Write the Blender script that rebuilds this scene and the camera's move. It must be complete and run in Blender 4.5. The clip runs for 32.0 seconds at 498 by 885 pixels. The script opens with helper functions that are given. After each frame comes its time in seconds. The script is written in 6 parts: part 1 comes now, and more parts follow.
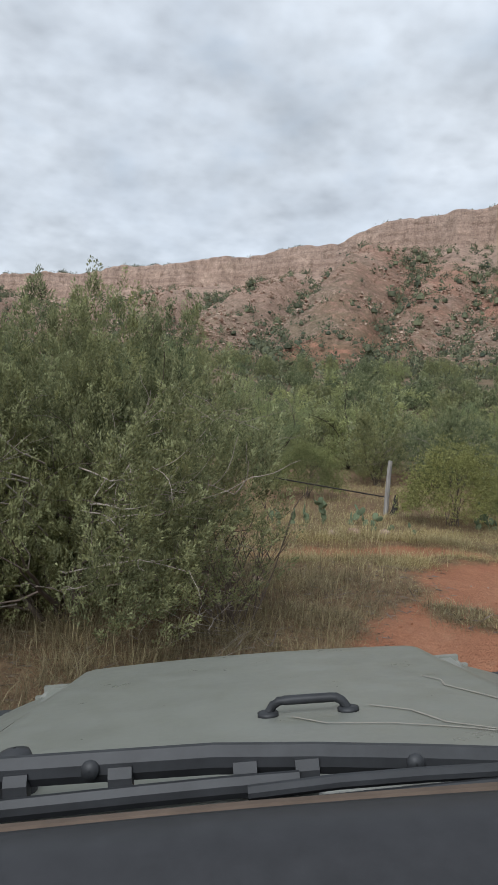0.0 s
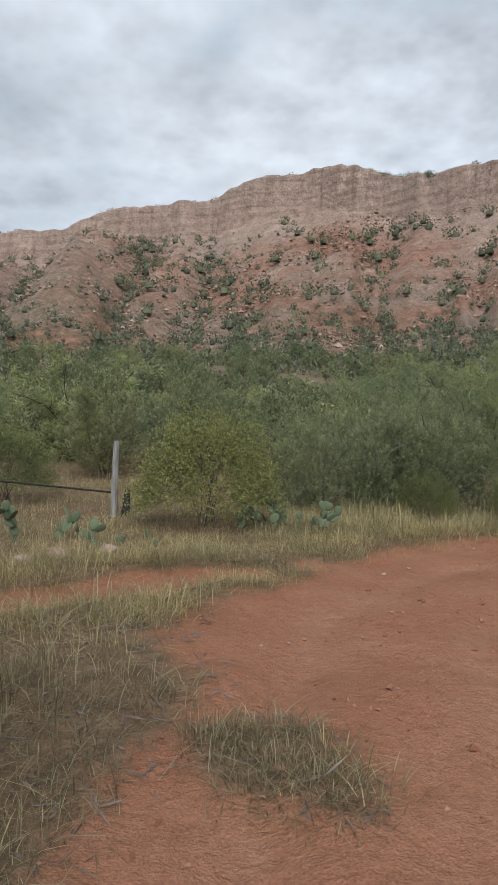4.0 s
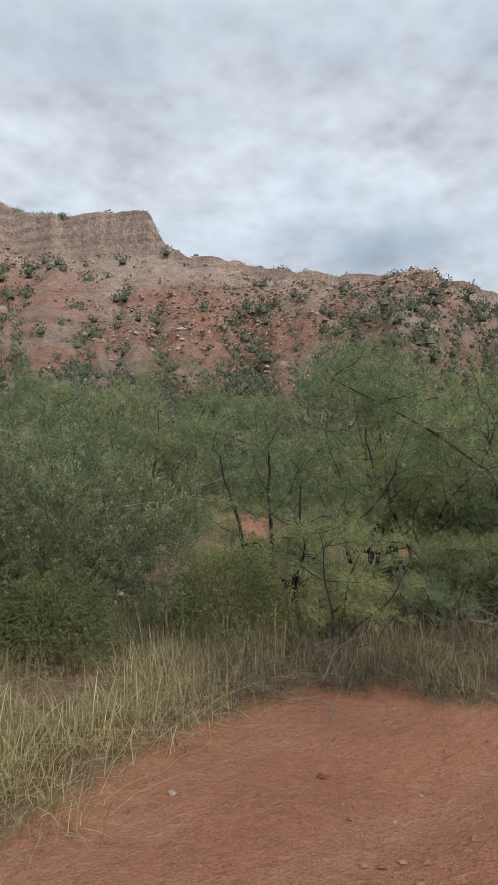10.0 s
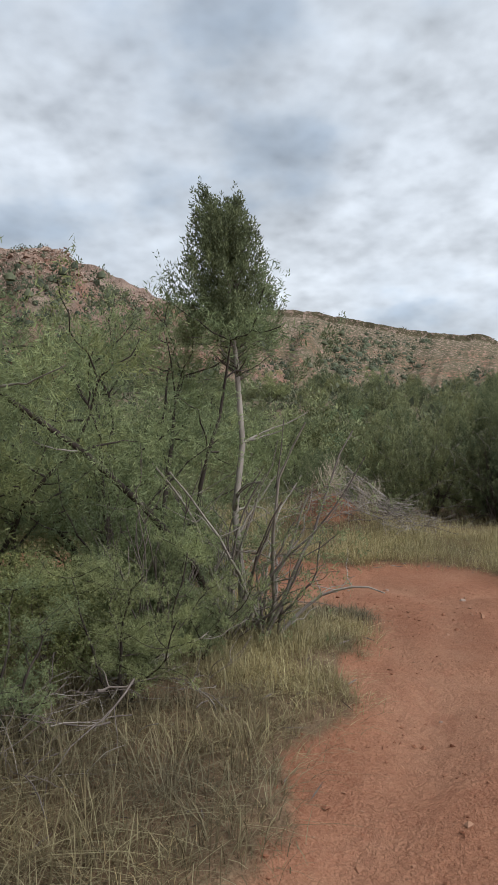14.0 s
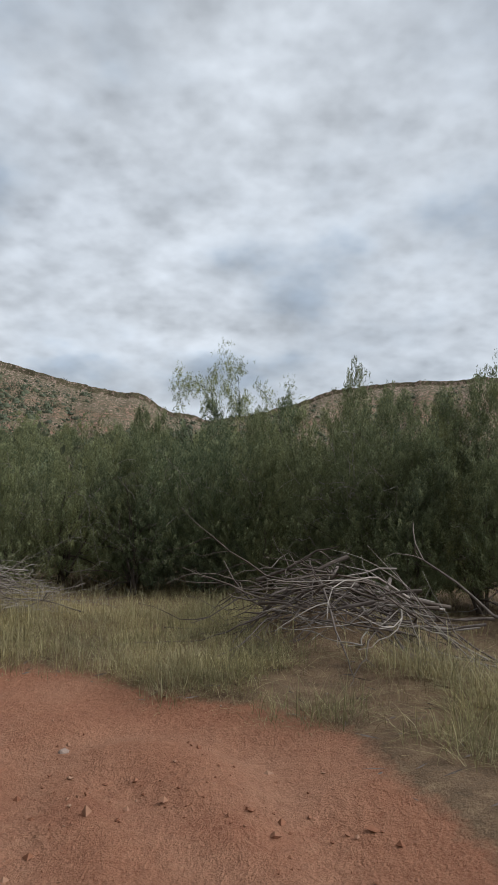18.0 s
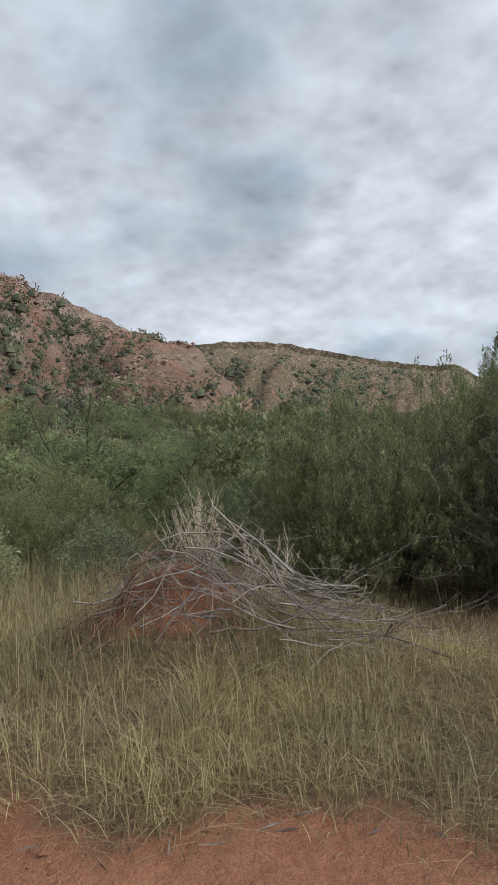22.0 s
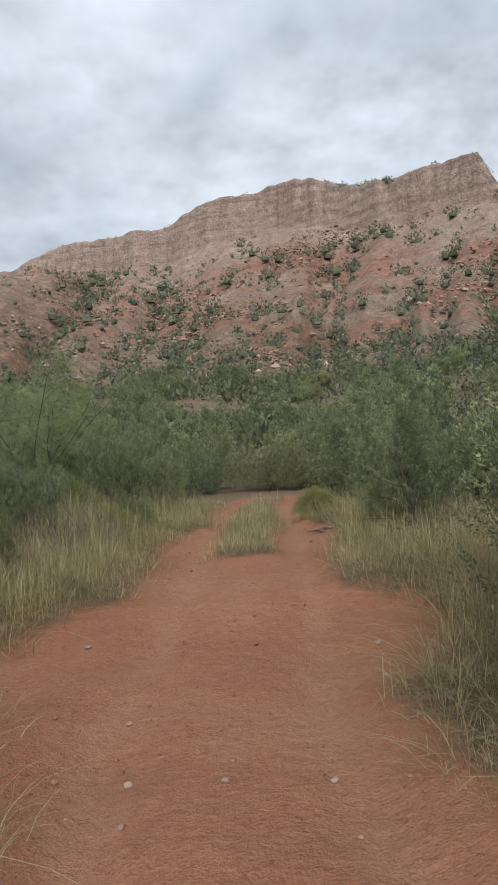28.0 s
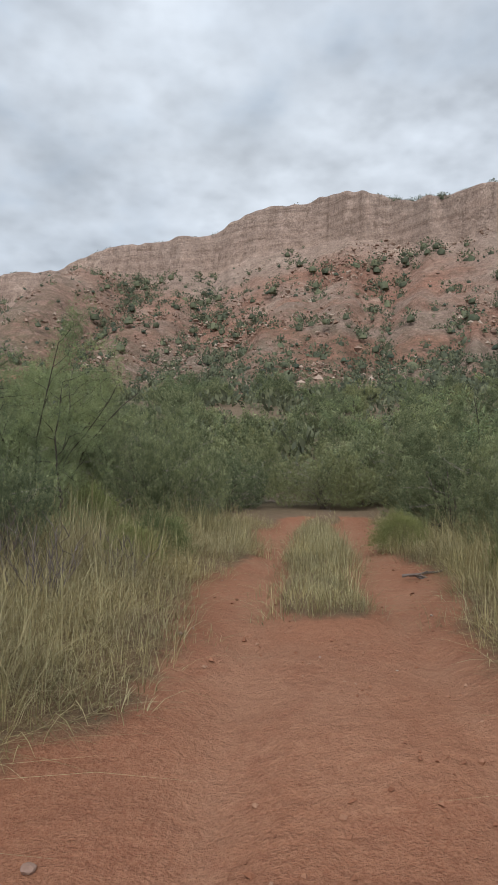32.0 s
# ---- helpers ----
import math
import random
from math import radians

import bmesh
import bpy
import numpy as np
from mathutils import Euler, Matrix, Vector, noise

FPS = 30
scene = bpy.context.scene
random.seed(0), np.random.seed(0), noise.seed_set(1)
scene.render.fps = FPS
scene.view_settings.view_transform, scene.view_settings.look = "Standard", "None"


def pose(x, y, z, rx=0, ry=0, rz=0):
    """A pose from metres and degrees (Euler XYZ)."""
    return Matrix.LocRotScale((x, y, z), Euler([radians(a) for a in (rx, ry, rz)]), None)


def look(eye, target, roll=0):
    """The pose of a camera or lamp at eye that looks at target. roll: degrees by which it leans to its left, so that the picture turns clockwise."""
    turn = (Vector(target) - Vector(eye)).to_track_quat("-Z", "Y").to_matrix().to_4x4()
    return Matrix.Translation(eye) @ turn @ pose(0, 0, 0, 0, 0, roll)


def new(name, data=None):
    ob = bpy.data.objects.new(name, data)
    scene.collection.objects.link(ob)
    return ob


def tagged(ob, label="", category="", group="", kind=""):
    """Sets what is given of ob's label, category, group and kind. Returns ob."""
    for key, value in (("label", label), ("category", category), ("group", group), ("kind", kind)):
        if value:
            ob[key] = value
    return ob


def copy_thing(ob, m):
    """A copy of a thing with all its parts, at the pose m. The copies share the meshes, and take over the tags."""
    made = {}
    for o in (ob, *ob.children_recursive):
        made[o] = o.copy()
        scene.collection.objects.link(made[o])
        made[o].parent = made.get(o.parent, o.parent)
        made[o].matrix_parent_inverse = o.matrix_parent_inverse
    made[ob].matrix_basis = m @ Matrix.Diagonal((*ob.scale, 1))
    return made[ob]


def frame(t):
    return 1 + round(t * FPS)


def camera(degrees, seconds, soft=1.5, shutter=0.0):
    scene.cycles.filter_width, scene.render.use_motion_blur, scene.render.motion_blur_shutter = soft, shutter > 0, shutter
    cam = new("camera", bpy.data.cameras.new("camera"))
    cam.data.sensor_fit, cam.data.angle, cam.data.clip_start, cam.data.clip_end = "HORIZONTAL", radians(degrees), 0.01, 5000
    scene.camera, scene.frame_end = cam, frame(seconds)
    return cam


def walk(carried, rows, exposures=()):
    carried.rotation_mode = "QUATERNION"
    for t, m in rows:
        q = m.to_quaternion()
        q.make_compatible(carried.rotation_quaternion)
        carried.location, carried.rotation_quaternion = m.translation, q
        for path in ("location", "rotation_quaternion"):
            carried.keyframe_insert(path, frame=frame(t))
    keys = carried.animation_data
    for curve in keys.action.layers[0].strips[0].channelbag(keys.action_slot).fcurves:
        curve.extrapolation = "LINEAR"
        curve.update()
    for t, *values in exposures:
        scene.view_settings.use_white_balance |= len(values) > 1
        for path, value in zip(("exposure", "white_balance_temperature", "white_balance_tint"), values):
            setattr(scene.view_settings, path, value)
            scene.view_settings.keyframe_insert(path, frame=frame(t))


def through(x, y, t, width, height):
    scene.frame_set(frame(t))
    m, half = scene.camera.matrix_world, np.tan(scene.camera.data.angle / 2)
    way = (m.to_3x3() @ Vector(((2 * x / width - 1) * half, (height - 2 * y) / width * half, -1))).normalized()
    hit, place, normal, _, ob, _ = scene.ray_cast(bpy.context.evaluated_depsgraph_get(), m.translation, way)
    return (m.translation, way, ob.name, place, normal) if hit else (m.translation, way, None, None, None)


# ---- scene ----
cam = camera(37.01, 32.0, 1.3)
PATH = [
    (0.0, pose(-0.000, 0.000, 1.961, 88.41, 0, 0.01) @ pose(0, 0, 0, 0, 0, 3.36)),
    (0.5, pose(0.051, 0.669, 1.901, 88.56, 0, -1.81) @ pose(0, 0, 0, 0, 0, 2.70)),
    (1.0, pose(0.133, 1.330, 1.840, 88.29, 0, -4.07) @ pose(0, 0, 0, 0, 0, 2.26)),
    (1.5, pose(0.228, 1.991, 1.787, 87.74, 0, -6.81) @ pose(0, 0, 0, 0, 0, 1.87)),
    (2.0, pose(0.364, 2.609, 1.720, 87.06, 0, -9.82) @ pose(0, 0, 0, 0, 0, 1.55)),
    (2.5, pose(0.551, 3.206, 1.652, 86.46, 0, -12.78) @ pose(0, 0, 0, 0, 0, 1.26)),
    (3.0, pose(0.723, 3.787, 1.596, 86.44, 0, -15.42) @ pose(0, 0, 0, 0, 0, 1.18)),
    (3.5, pose(0.929, 4.371, 1.562, 87.29, 0, -17.79) @ pose(0, 0, 0, 0, 0, 1.07)),
    (4.0, pose(1.142, 4.957, 1.548, 88.65, 0, -20.03) @ pose(0, 0, 0, 0, 0, 0.88)),
    (4.5, pose(1.372, 5.534, 1.546, 90.13, 0, -22.24) @ pose(0, 0, 0, 0, 0, 0.73)),
    (5.0, pose(1.622, 6.096, 1.550, 91.39, 0, -24.43) @ pose(0, 0, 0, 0, 0, 0.63)),
    (5.5, pose(1.889, 6.636, 1.555, 92.21, 0, -26.55) @ pose(0, 0, 0, 0, 0, 0.51)),
    (6.0, pose(2.190, 7.145, 1.556, 92.55, 0, -28.53) @ pose(0, 0, 0, 0, 0, 0.31)),
    (6.5, pose(2.493, 7.647, 1.560, 92.66, 0, -30.43) @ pose(0, 0, 0, 0, 0, 0.30)),
    (7.0, pose(2.808, 8.131, 1.560, 92.60, 0, -32.18) @ pose(0, 0, 0, 0, 0, 0.27)),
    (7.5, pose(3.114, 8.595, 1.547, 92.56, 0, -33.91) @ pose(0, 0, 0, 0, 0, 0.25)),
    (8.0, pose(3.448, 9.045, 1.545, 92.60, 0, -35.80) @ pose(0, 0, 0, 0, 0, 0.14)),
    (8.5, pose(3.792, 9.479, 1.556, 92.74, 0, -37.99) @ pose(0, 0, 0, 0, 0, 0.12)),
    (9.0, pose(4.169, 9.886, 1.542, 92.77, 0, -40.62) @ pose(0, 0, 0, 0, 0, 0.13)),
    (9.5, pose(4.579, 10.292, 1.542, 92.63, 0, -43.68) @ pose(0, 0, 0, 0, 0, 0.11)),
    (10.0, pose(5.032, 10.649, 1.538, 92.40, 0, -47.40) @ pose(0, 0, 0, 0, 0, -0.08)),
    (10.5, pose(5.513, 10.942, 1.547, 92.19, 0, -51.42) @ pose(0, 0, 0, 0, 0, -0.26)),
    (11.0, pose(5.924, 11.166, 1.548, 91.90, 0, -55.38) @ pose(0, 0, 0, 0, 0, -0.42)),
    (11.5, pose(6.305, 11.344, 1.547, 91.66, 0, -59.11) @ pose(0, 0, 0, 0, 0, -0.56)),
    (12.0, pose(6.672, 11.479, 1.549, 91.51, 0, -62.64) @ pose(0, 0, 0, 0, 0, -0.72)),
    (12.5, pose(7.040, 11.586, 1.545, 91.35, 0, -65.95) @ pose(0, 0, 0, 0, 0, -0.84)),
    (13.0, pose(7.395, 11.678, 1.544, 91.05, 0, -69.06) @ pose(0, 0, 0, 0, 0, -0.78)),
    (13.5, pose(7.746, 11.774, 1.530, 90.91, 0, -72.12) @ pose(0, 0, 0, 0, 0, -0.70)),
    (14.0, pose(8.099, 11.821, 1.527, 91.05, 0, -75.26) @ pose(0, 0, 0, 0, 0, -0.61)),
    (14.5, pose(8.510, 11.858, 1.528, 91.13, 0, -78.64) @ pose(0, 0, 0, 0, 0, -0.60)),
    (15.0, pose(8.991, 11.893, 1.517, 91.35, 0, -82.59) @ pose(0, 0, 0, 0, 0, -0.16)),
    (15.5, pose(9.485, 11.882, 1.489, 91.89, 0, -86.58) @ pose(0, 0, 0, 0, 0, 0.52)),
    (16.0, pose(9.962, 11.832, 1.470, 92.52, 0, -90.51) @ pose(0, 0, 0, 0, 0, 0.87)),
    (16.5, pose(10.428, 11.755, 1.458, 93.16, 0, -94.18) @ pose(0, 0, 0, 0, 0, 0.96)),
    (17.0, pose(10.889, 11.661, 1.450, 93.85, 0, -97.35) @ pose(0, 0, 0, 0, 0, 1.03)),
    (17.5, pose(11.352, 11.563, 1.445, 94.59, 0, -99.77) @ pose(0, 0, 0, 0, 0, 1.22)),
    (18.0, pose(11.827, 11.493, 1.446, 95.34, 0, -101.27) @ pose(0, 0, 0, 0, 0, 1.50)),
    (18.5, pose(12.299, 11.415, 1.449, 95.86, 0, -101.76) @ pose(0, 0, 0, 0, 0, 1.86)),
    (19.0, pose(12.754, 11.378, 1.467, 95.80, 0, -101.28) @ pose(0, 0, 0, 0, 0, 2.13)),
    (19.5, pose(13.294, 11.356, 1.472, 95.21, 0, -99.60) @ pose(0, 0, 0, 0, 0, 2.17)),
    (20.0, pose(13.783, 11.345, 1.466, 94.57, 0, -96.72) @ pose(0, 0, 0, 0, 0, 1.49)),
    (20.5, pose(14.277, 11.374, 1.474, 94.26, 0, -92.92) @ pose(0, 0, 0, 0, 0, 0.61)),
    (21.0, pose(14.759, 11.470, 1.494, 94.14, 0, -88.01) @ pose(0, 0, 0, 0, 0, -0.24)),
    (21.5, pose(15.208, 11.611, 1.490, 94.04, 0, -82.65) @ pose(0, 0, 0, 0, 0, -0.86)),
    (22.0, pose(15.668, 11.828, 1.475, 93.61, 0, -77.16) @ pose(0, 0, 0, 0, 0, -1.43)),
    (22.5, pose(16.114, 12.078, 1.479, 92.90, 0, -71.61) @ pose(0, 0, 0, 0, 0, -1.91)),
    (23.0, pose(16.499, 12.368, 1.486, 92.44, 0, -66.01) @ pose(0, 0, 0, 0, 0, -2.27)),
    (23.5, pose(16.821, 12.662, 1.477, 92.43, 0, -60.28) @ pose(0, 0, 0, 0, 0, -2.72)),
    (24.0, pose(17.104, 12.988, 1.463, 92.53, 0, -54.39) @ pose(0, 0, 0, 0, 0, -3.10)),
    (24.5, pose(17.401, 13.361, 1.449, 92.34, 0, -48.69) @ pose(0, 0, 0, 0, 0, -3.43)),
    (25.0, pose(17.628, 13.780, 1.445, 92.21, 0, -43.14) @ pose(0, 0, 0, 0, 0, -3.45)),
    (25.5, pose(17.819, 14.218, 1.439, 92.05, 0, -38.05) @ pose(0, 0, 0, 0, 0, -3.46)),
    (26.0, pose(17.969, 14.659, 1.427, 91.85, 0, -33.42) @ pose(0, 0, 0, 0, 0, -3.50)),
    (26.5, pose(18.098, 15.108, 1.403, 91.57, 0, -29.33) @ pose(0, 0, 0, 0, 0, -3.15)),
    (27.0, pose(18.199, 15.572, 1.390, 91.34, 0, -25.48) @ pose(0, 0, 0, 0, 0, -2.76)),
    (27.5, pose(18.283, 16.054, 1.384, 91.27, 0, -21.99) @ pose(0, 0, 0, 0, 0, -2.75)),
    (28.0, pose(18.359, 16.554, 1.380, 91.45, 0, -19.14) @ pose(0, 0, 0, 0, 0, -3.22)),
    (28.5, pose(18.437, 17.067, 1.378, 91.90, 0, -17.14) @ pose(0, 0, 0, 0, 0, -3.80)),
    (29.0, pose(18.538, 17.586, 1.378, 92.53, 0, -16.03) @ pose(0, 0, 0, 0, 0, -3.93)),
    (29.5, pose(18.607, 18.083, 1.362, 93.14, 0, -15.62) @ pose(0, 0, 0, 0, 0, -3.51)),
    (30.0, pose(18.697, 18.527, 1.365, 93.56, 0, -15.61) @ pose(0, 0, 0, 0, 0, -2.95)),
    (30.5, pose(18.797, 18.924, 1.368, 93.76, 0, -15.79) @ pose(0, 0, 0, 0, 0, -2.52)),
    (31.0, pose(18.893, 19.318, 1.374, 93.53, 0, -16.00) @ pose(0, 0, 0, 0, 0, -1.71)),
    (31.5, pose(18.957, 19.740, 1.360, 92.96, 0, -16.20) @ pose(0, 0, 0, 0, 0, -0.66)),
    (32.0, pose(19.044, 20.166, 1.337, 92.49, 0, -16.55) @ pose(0, 0, 0, 0, 0, 0.34)),
]
walk(cam, PATH, [(0.0, 0.0, 5900, 8), (3.5, -0.03, 5900, 8), (6.5, -0.1, 5900, 8), (9.5, -0.07, 5900, 8), (13.0, 0.0, 5900, 8), (15.5, -0.06, 5900, 8), (19.0, -0.24, 5900, 8), (21.0, -0.18, 5900, 8), (23.5, -0.12, 5900, 8), (26.0, 0.0, 5900, 8), (30.0, 0.0, 5900, 8), (32.0, -0.08, 5900, 8)])

# ---- world and light ----
SUN_EL, SUN_AZ = 42.0, 200.0
world = bpy.data.worlds.new("world")
scene.world = world
world.use_nodes = True
wn, wl = world.node_tree.nodes, world.node_tree.links
wn.clear()


def wnode(kind, **vals):
    n = wn.new(kind)
    for key, val in vals.items():
        n.inputs[key].default_value = val
    return n


w_out = wn.new("ShaderNodeOutputWorld")
sky = wn.new("ShaderNodeTexSky")
sky.sky_type, sky.sun_disc = "NISHITA", False
sky.sun_elevation, sky.sun_rotation = radians(SUN_EL), radians(SUN_AZ)
bg_sky = wnode("ShaderNodeBackground", Strength=0.11)
wl.new(sky.outputs[0], bg_sky.inputs[0])
w_tc = wn.new("ShaderNodeTexCoord")
w_sep = wn.new("ShaderNodeSeparateXYZ")
wl.new(w_tc.outputs["Generated"], w_sep.inputs[0])
w_zm = wn.new("ShaderNodeMath")
w_zm.operation, w_zm.inputs[1].default_value = "MAXIMUM", 0.0
wl.new(w_sep.outputs["Z"], w_zm.inputs[0])
w_z = wn.new("ShaderNodeMath")
w_z.operation, w_z.inputs[1].default_value = "ADD", 0.62
wl.new(w_zm.outputs[0], w_z.inputs[0])
w_tall = wn.new("ShaderNodeMath")
w_tall.operation, w_tall.inputs[1].default_value = "MULTIPLY", 1.9
wl.new(w_zm.outputs[0], w_tall.inputs[0])
w_dir = wn.new("ShaderNodeCombineXYZ")
wl.new(w_sep.outputs["X"], w_dir.inputs["X"])
wl.new(w_sep.outputs["Y"], w_dir.inputs["Y"])
wl.new(w_tall.outputs[0], w_dir.inputs["Z"])
w_div = wn.new("ShaderNodeVectorMath")
w_div.operation = "DIVIDE"
w_comb = wn.new("ShaderNodeCombineXYZ")
for axis in "XYZ":
    wl.new(w_z.outputs[0], w_comb.inputs[axis])
wl.new(w_dir.outputs[0], w_div.inputs[0])
wl.new(w_comb.outputs[0], w_div.inputs[1])


def cloud_noise(scale, detail, rough, distort, shift):
    m = wn.new("ShaderNodeMapping")
    m.inputs["Location"].default_value = shift
    wl.new(w_div.outputs[0], m.inputs[0])
    n = wnode("ShaderNodeTexNoise", Scale=scale, Detail=detail, Roughness=rough, Distortion=distort)
    wl.new(m.outputs[0], n.inputs["Vector"])
    return n


def wramp(src, stops):
    r = wn.new("ShaderNodeValToRGB")
    r.color_ramp.interpolation = "B_SPLINE"
    els = r.color_ramp.elements
    while len(els) < len(stops):
        els.new(0.5)
    for e, (p, c) in zip(els, stops):
        e.position, e.color = p, (*c, 1)
    wl.new(src, r.inputs[0])
    return r


# grey cloud bases with bright upper edges
def cloud_mass(shift):
    """How thick the cloud is: rounded heaps, broken up by finer noise."""
    heap = wn.new("ShaderNodeTexVoronoi")
    heap.feature = "SMOOTH_F1"
    for key, val in (("Scale", 5.2), ("Detail", 3.0), ("Roughness", 0.5), ("Lacunarity", 2.3), ("Smoothness", 0.7)):
        heap.inputs[key].default_value = val
    m = wn.new("ShaderNodeMapping")
    m.inputs["Location"].default_value = shift
    wl.new(w_div.outputs[0], m.inputs[0])
    wl.new(m.outputs[0], heap.inputs["Vector"])
    fine = cloud_noise(2.7, 8.0, 0.52, 0.0, shift)
    mass = wn.new("ShaderNodeMath")
    mass.operation, mass.inputs[1].default_value = "MULTIPLY_ADD", -0.31
    wl.new(heap.outputs["Distance"], mass.inputs[0])
    wl.new(fine.outputs[0], mass.inputs[2])
    return mass


billow = cloud_mass((3.1, 1.7, 0.40))
over = cloud_mass((3.1, 1.7, 0.435))
broad = cloud_noise(1.3, 3.0, 0.5, 0.0, (7.4, 2.2, 0))
w_mixn = wn.new("ShaderNodeMath")
w_mixn.operation, w_mixn.inputs[1].default_value = "MULTIPLY_ADD", 0.75
w_half = wn.new("ShaderNodeMath")
w_half.operation, w_half.inputs[1].default_value, w_half.inputs[2].default_value = "MULTIPLY_ADD", 0.55, -0.04
wl.new(broad.outputs[0], w_half.inputs[0])
wl.new(billow.outputs[0], w_mixn.inputs[0])
wl.new(w_half.outputs[0], w_mixn.inputs[2])
cloud_col = wramp(w_mixn.outputs[0], [(0.38, (0.95, 0.955, 0.96)), (0.45, (0.86, 0.875, 0.89)), (0.495, (0.765, 0.79, 0.815)), (0.545, (0.585, 0.63, 0.68)), (0.63, (0.46, 0.51, 0.57))])
relief = wn.new("ShaderNodeMath")
relief.operation = "SUBTRACT"
wl.new(billow.outputs[0], relief.inputs[0])
wl.new(over.outputs[0], relief.inputs[1])
shade = wn.new("ShaderNodeMath")
shade.operation, shade.inputs[1].default_value, shade.inputs[2].default_value = "MULTIPLY_ADD", 2.2, 0.98
wl.new(relief.outputs[0], shade.inputs[0])
lit = wn.new("ShaderNodeVectorMath")
lit.operation = "SCALE"
wl.new(cloud_col.outputs[0], lit.inputs[0])
wl.new(shade.outputs[0], lit.inputs["Scale"])
# the cloud is thinner and more broken to the east
w_east = wn.new("ShaderNodeMapRange")
for key, val in zip(("From Min", "From Max", "To Min", "To Max"), (0.3, 1.0, 0.70, 1.0)):
    w_east.inputs[key].default_value = val
wl.new(w_sep.outputs["X"], w_east.inputs[0])
broken = wn.new("ShaderNodeMix")
broken.data_type = "RGBA"
broken.inputs[6].default_value = (0.775, 0.80, 0.825, 1)
wl.new(w_east.outputs[0], broken.inputs[0])
wl.new(lit.outputs[0], broken.inputs[7])
bg_cloud = wnode("ShaderNodeBackground", Strength=0.84)
wl.new(broken.outputs[2], bg_cloud.inputs[0])
gap_n = cloud_noise(2.2, 7.0, 0.55, 0.1, (0.4, 5.9, 0))
gap = wramp(gap_n.outputs[0], [(0.22, (0.1, 0.1, 0.1)), (0.33, (1, 1, 1))])
w_mix = wn.new("ShaderNodeMixShader")
wl.new(gap.outputs[0], w_mix.inputs[0])
wl.new(bg_sky.outputs[0], w_mix.inputs[1])
wl.new(bg_cloud.outputs[0], w_mix.inputs[2])
wl.new(w_mix.outputs[0], w_out.inputs[0])

sun = new("sun", bpy.data.lights.new("sun", "SUN"))
sun.data.energy, sun.data.angle, sun.data.color = 3.6, radians(35), (1.0, 0.97, 0.93)
_az, _el = radians(SUN_AZ), radians(SUN_EL)
sun.matrix_world = look((0, 0, 50), Vector((0, 0, 50)) - Vector((math.sin(_az) * math.cos(_el), math.cos(_az) * math.cos(_el), math.sin(_el))))

# ---- materials ----


def rgb(h):
    """Linear colour from the look of a surface, as sRGB 0..255."""
    return tuple(((c / 255 + 0.055) / 1.055) ** 2.4 if c > 10 else c / 255 / 12.92 for c in h)


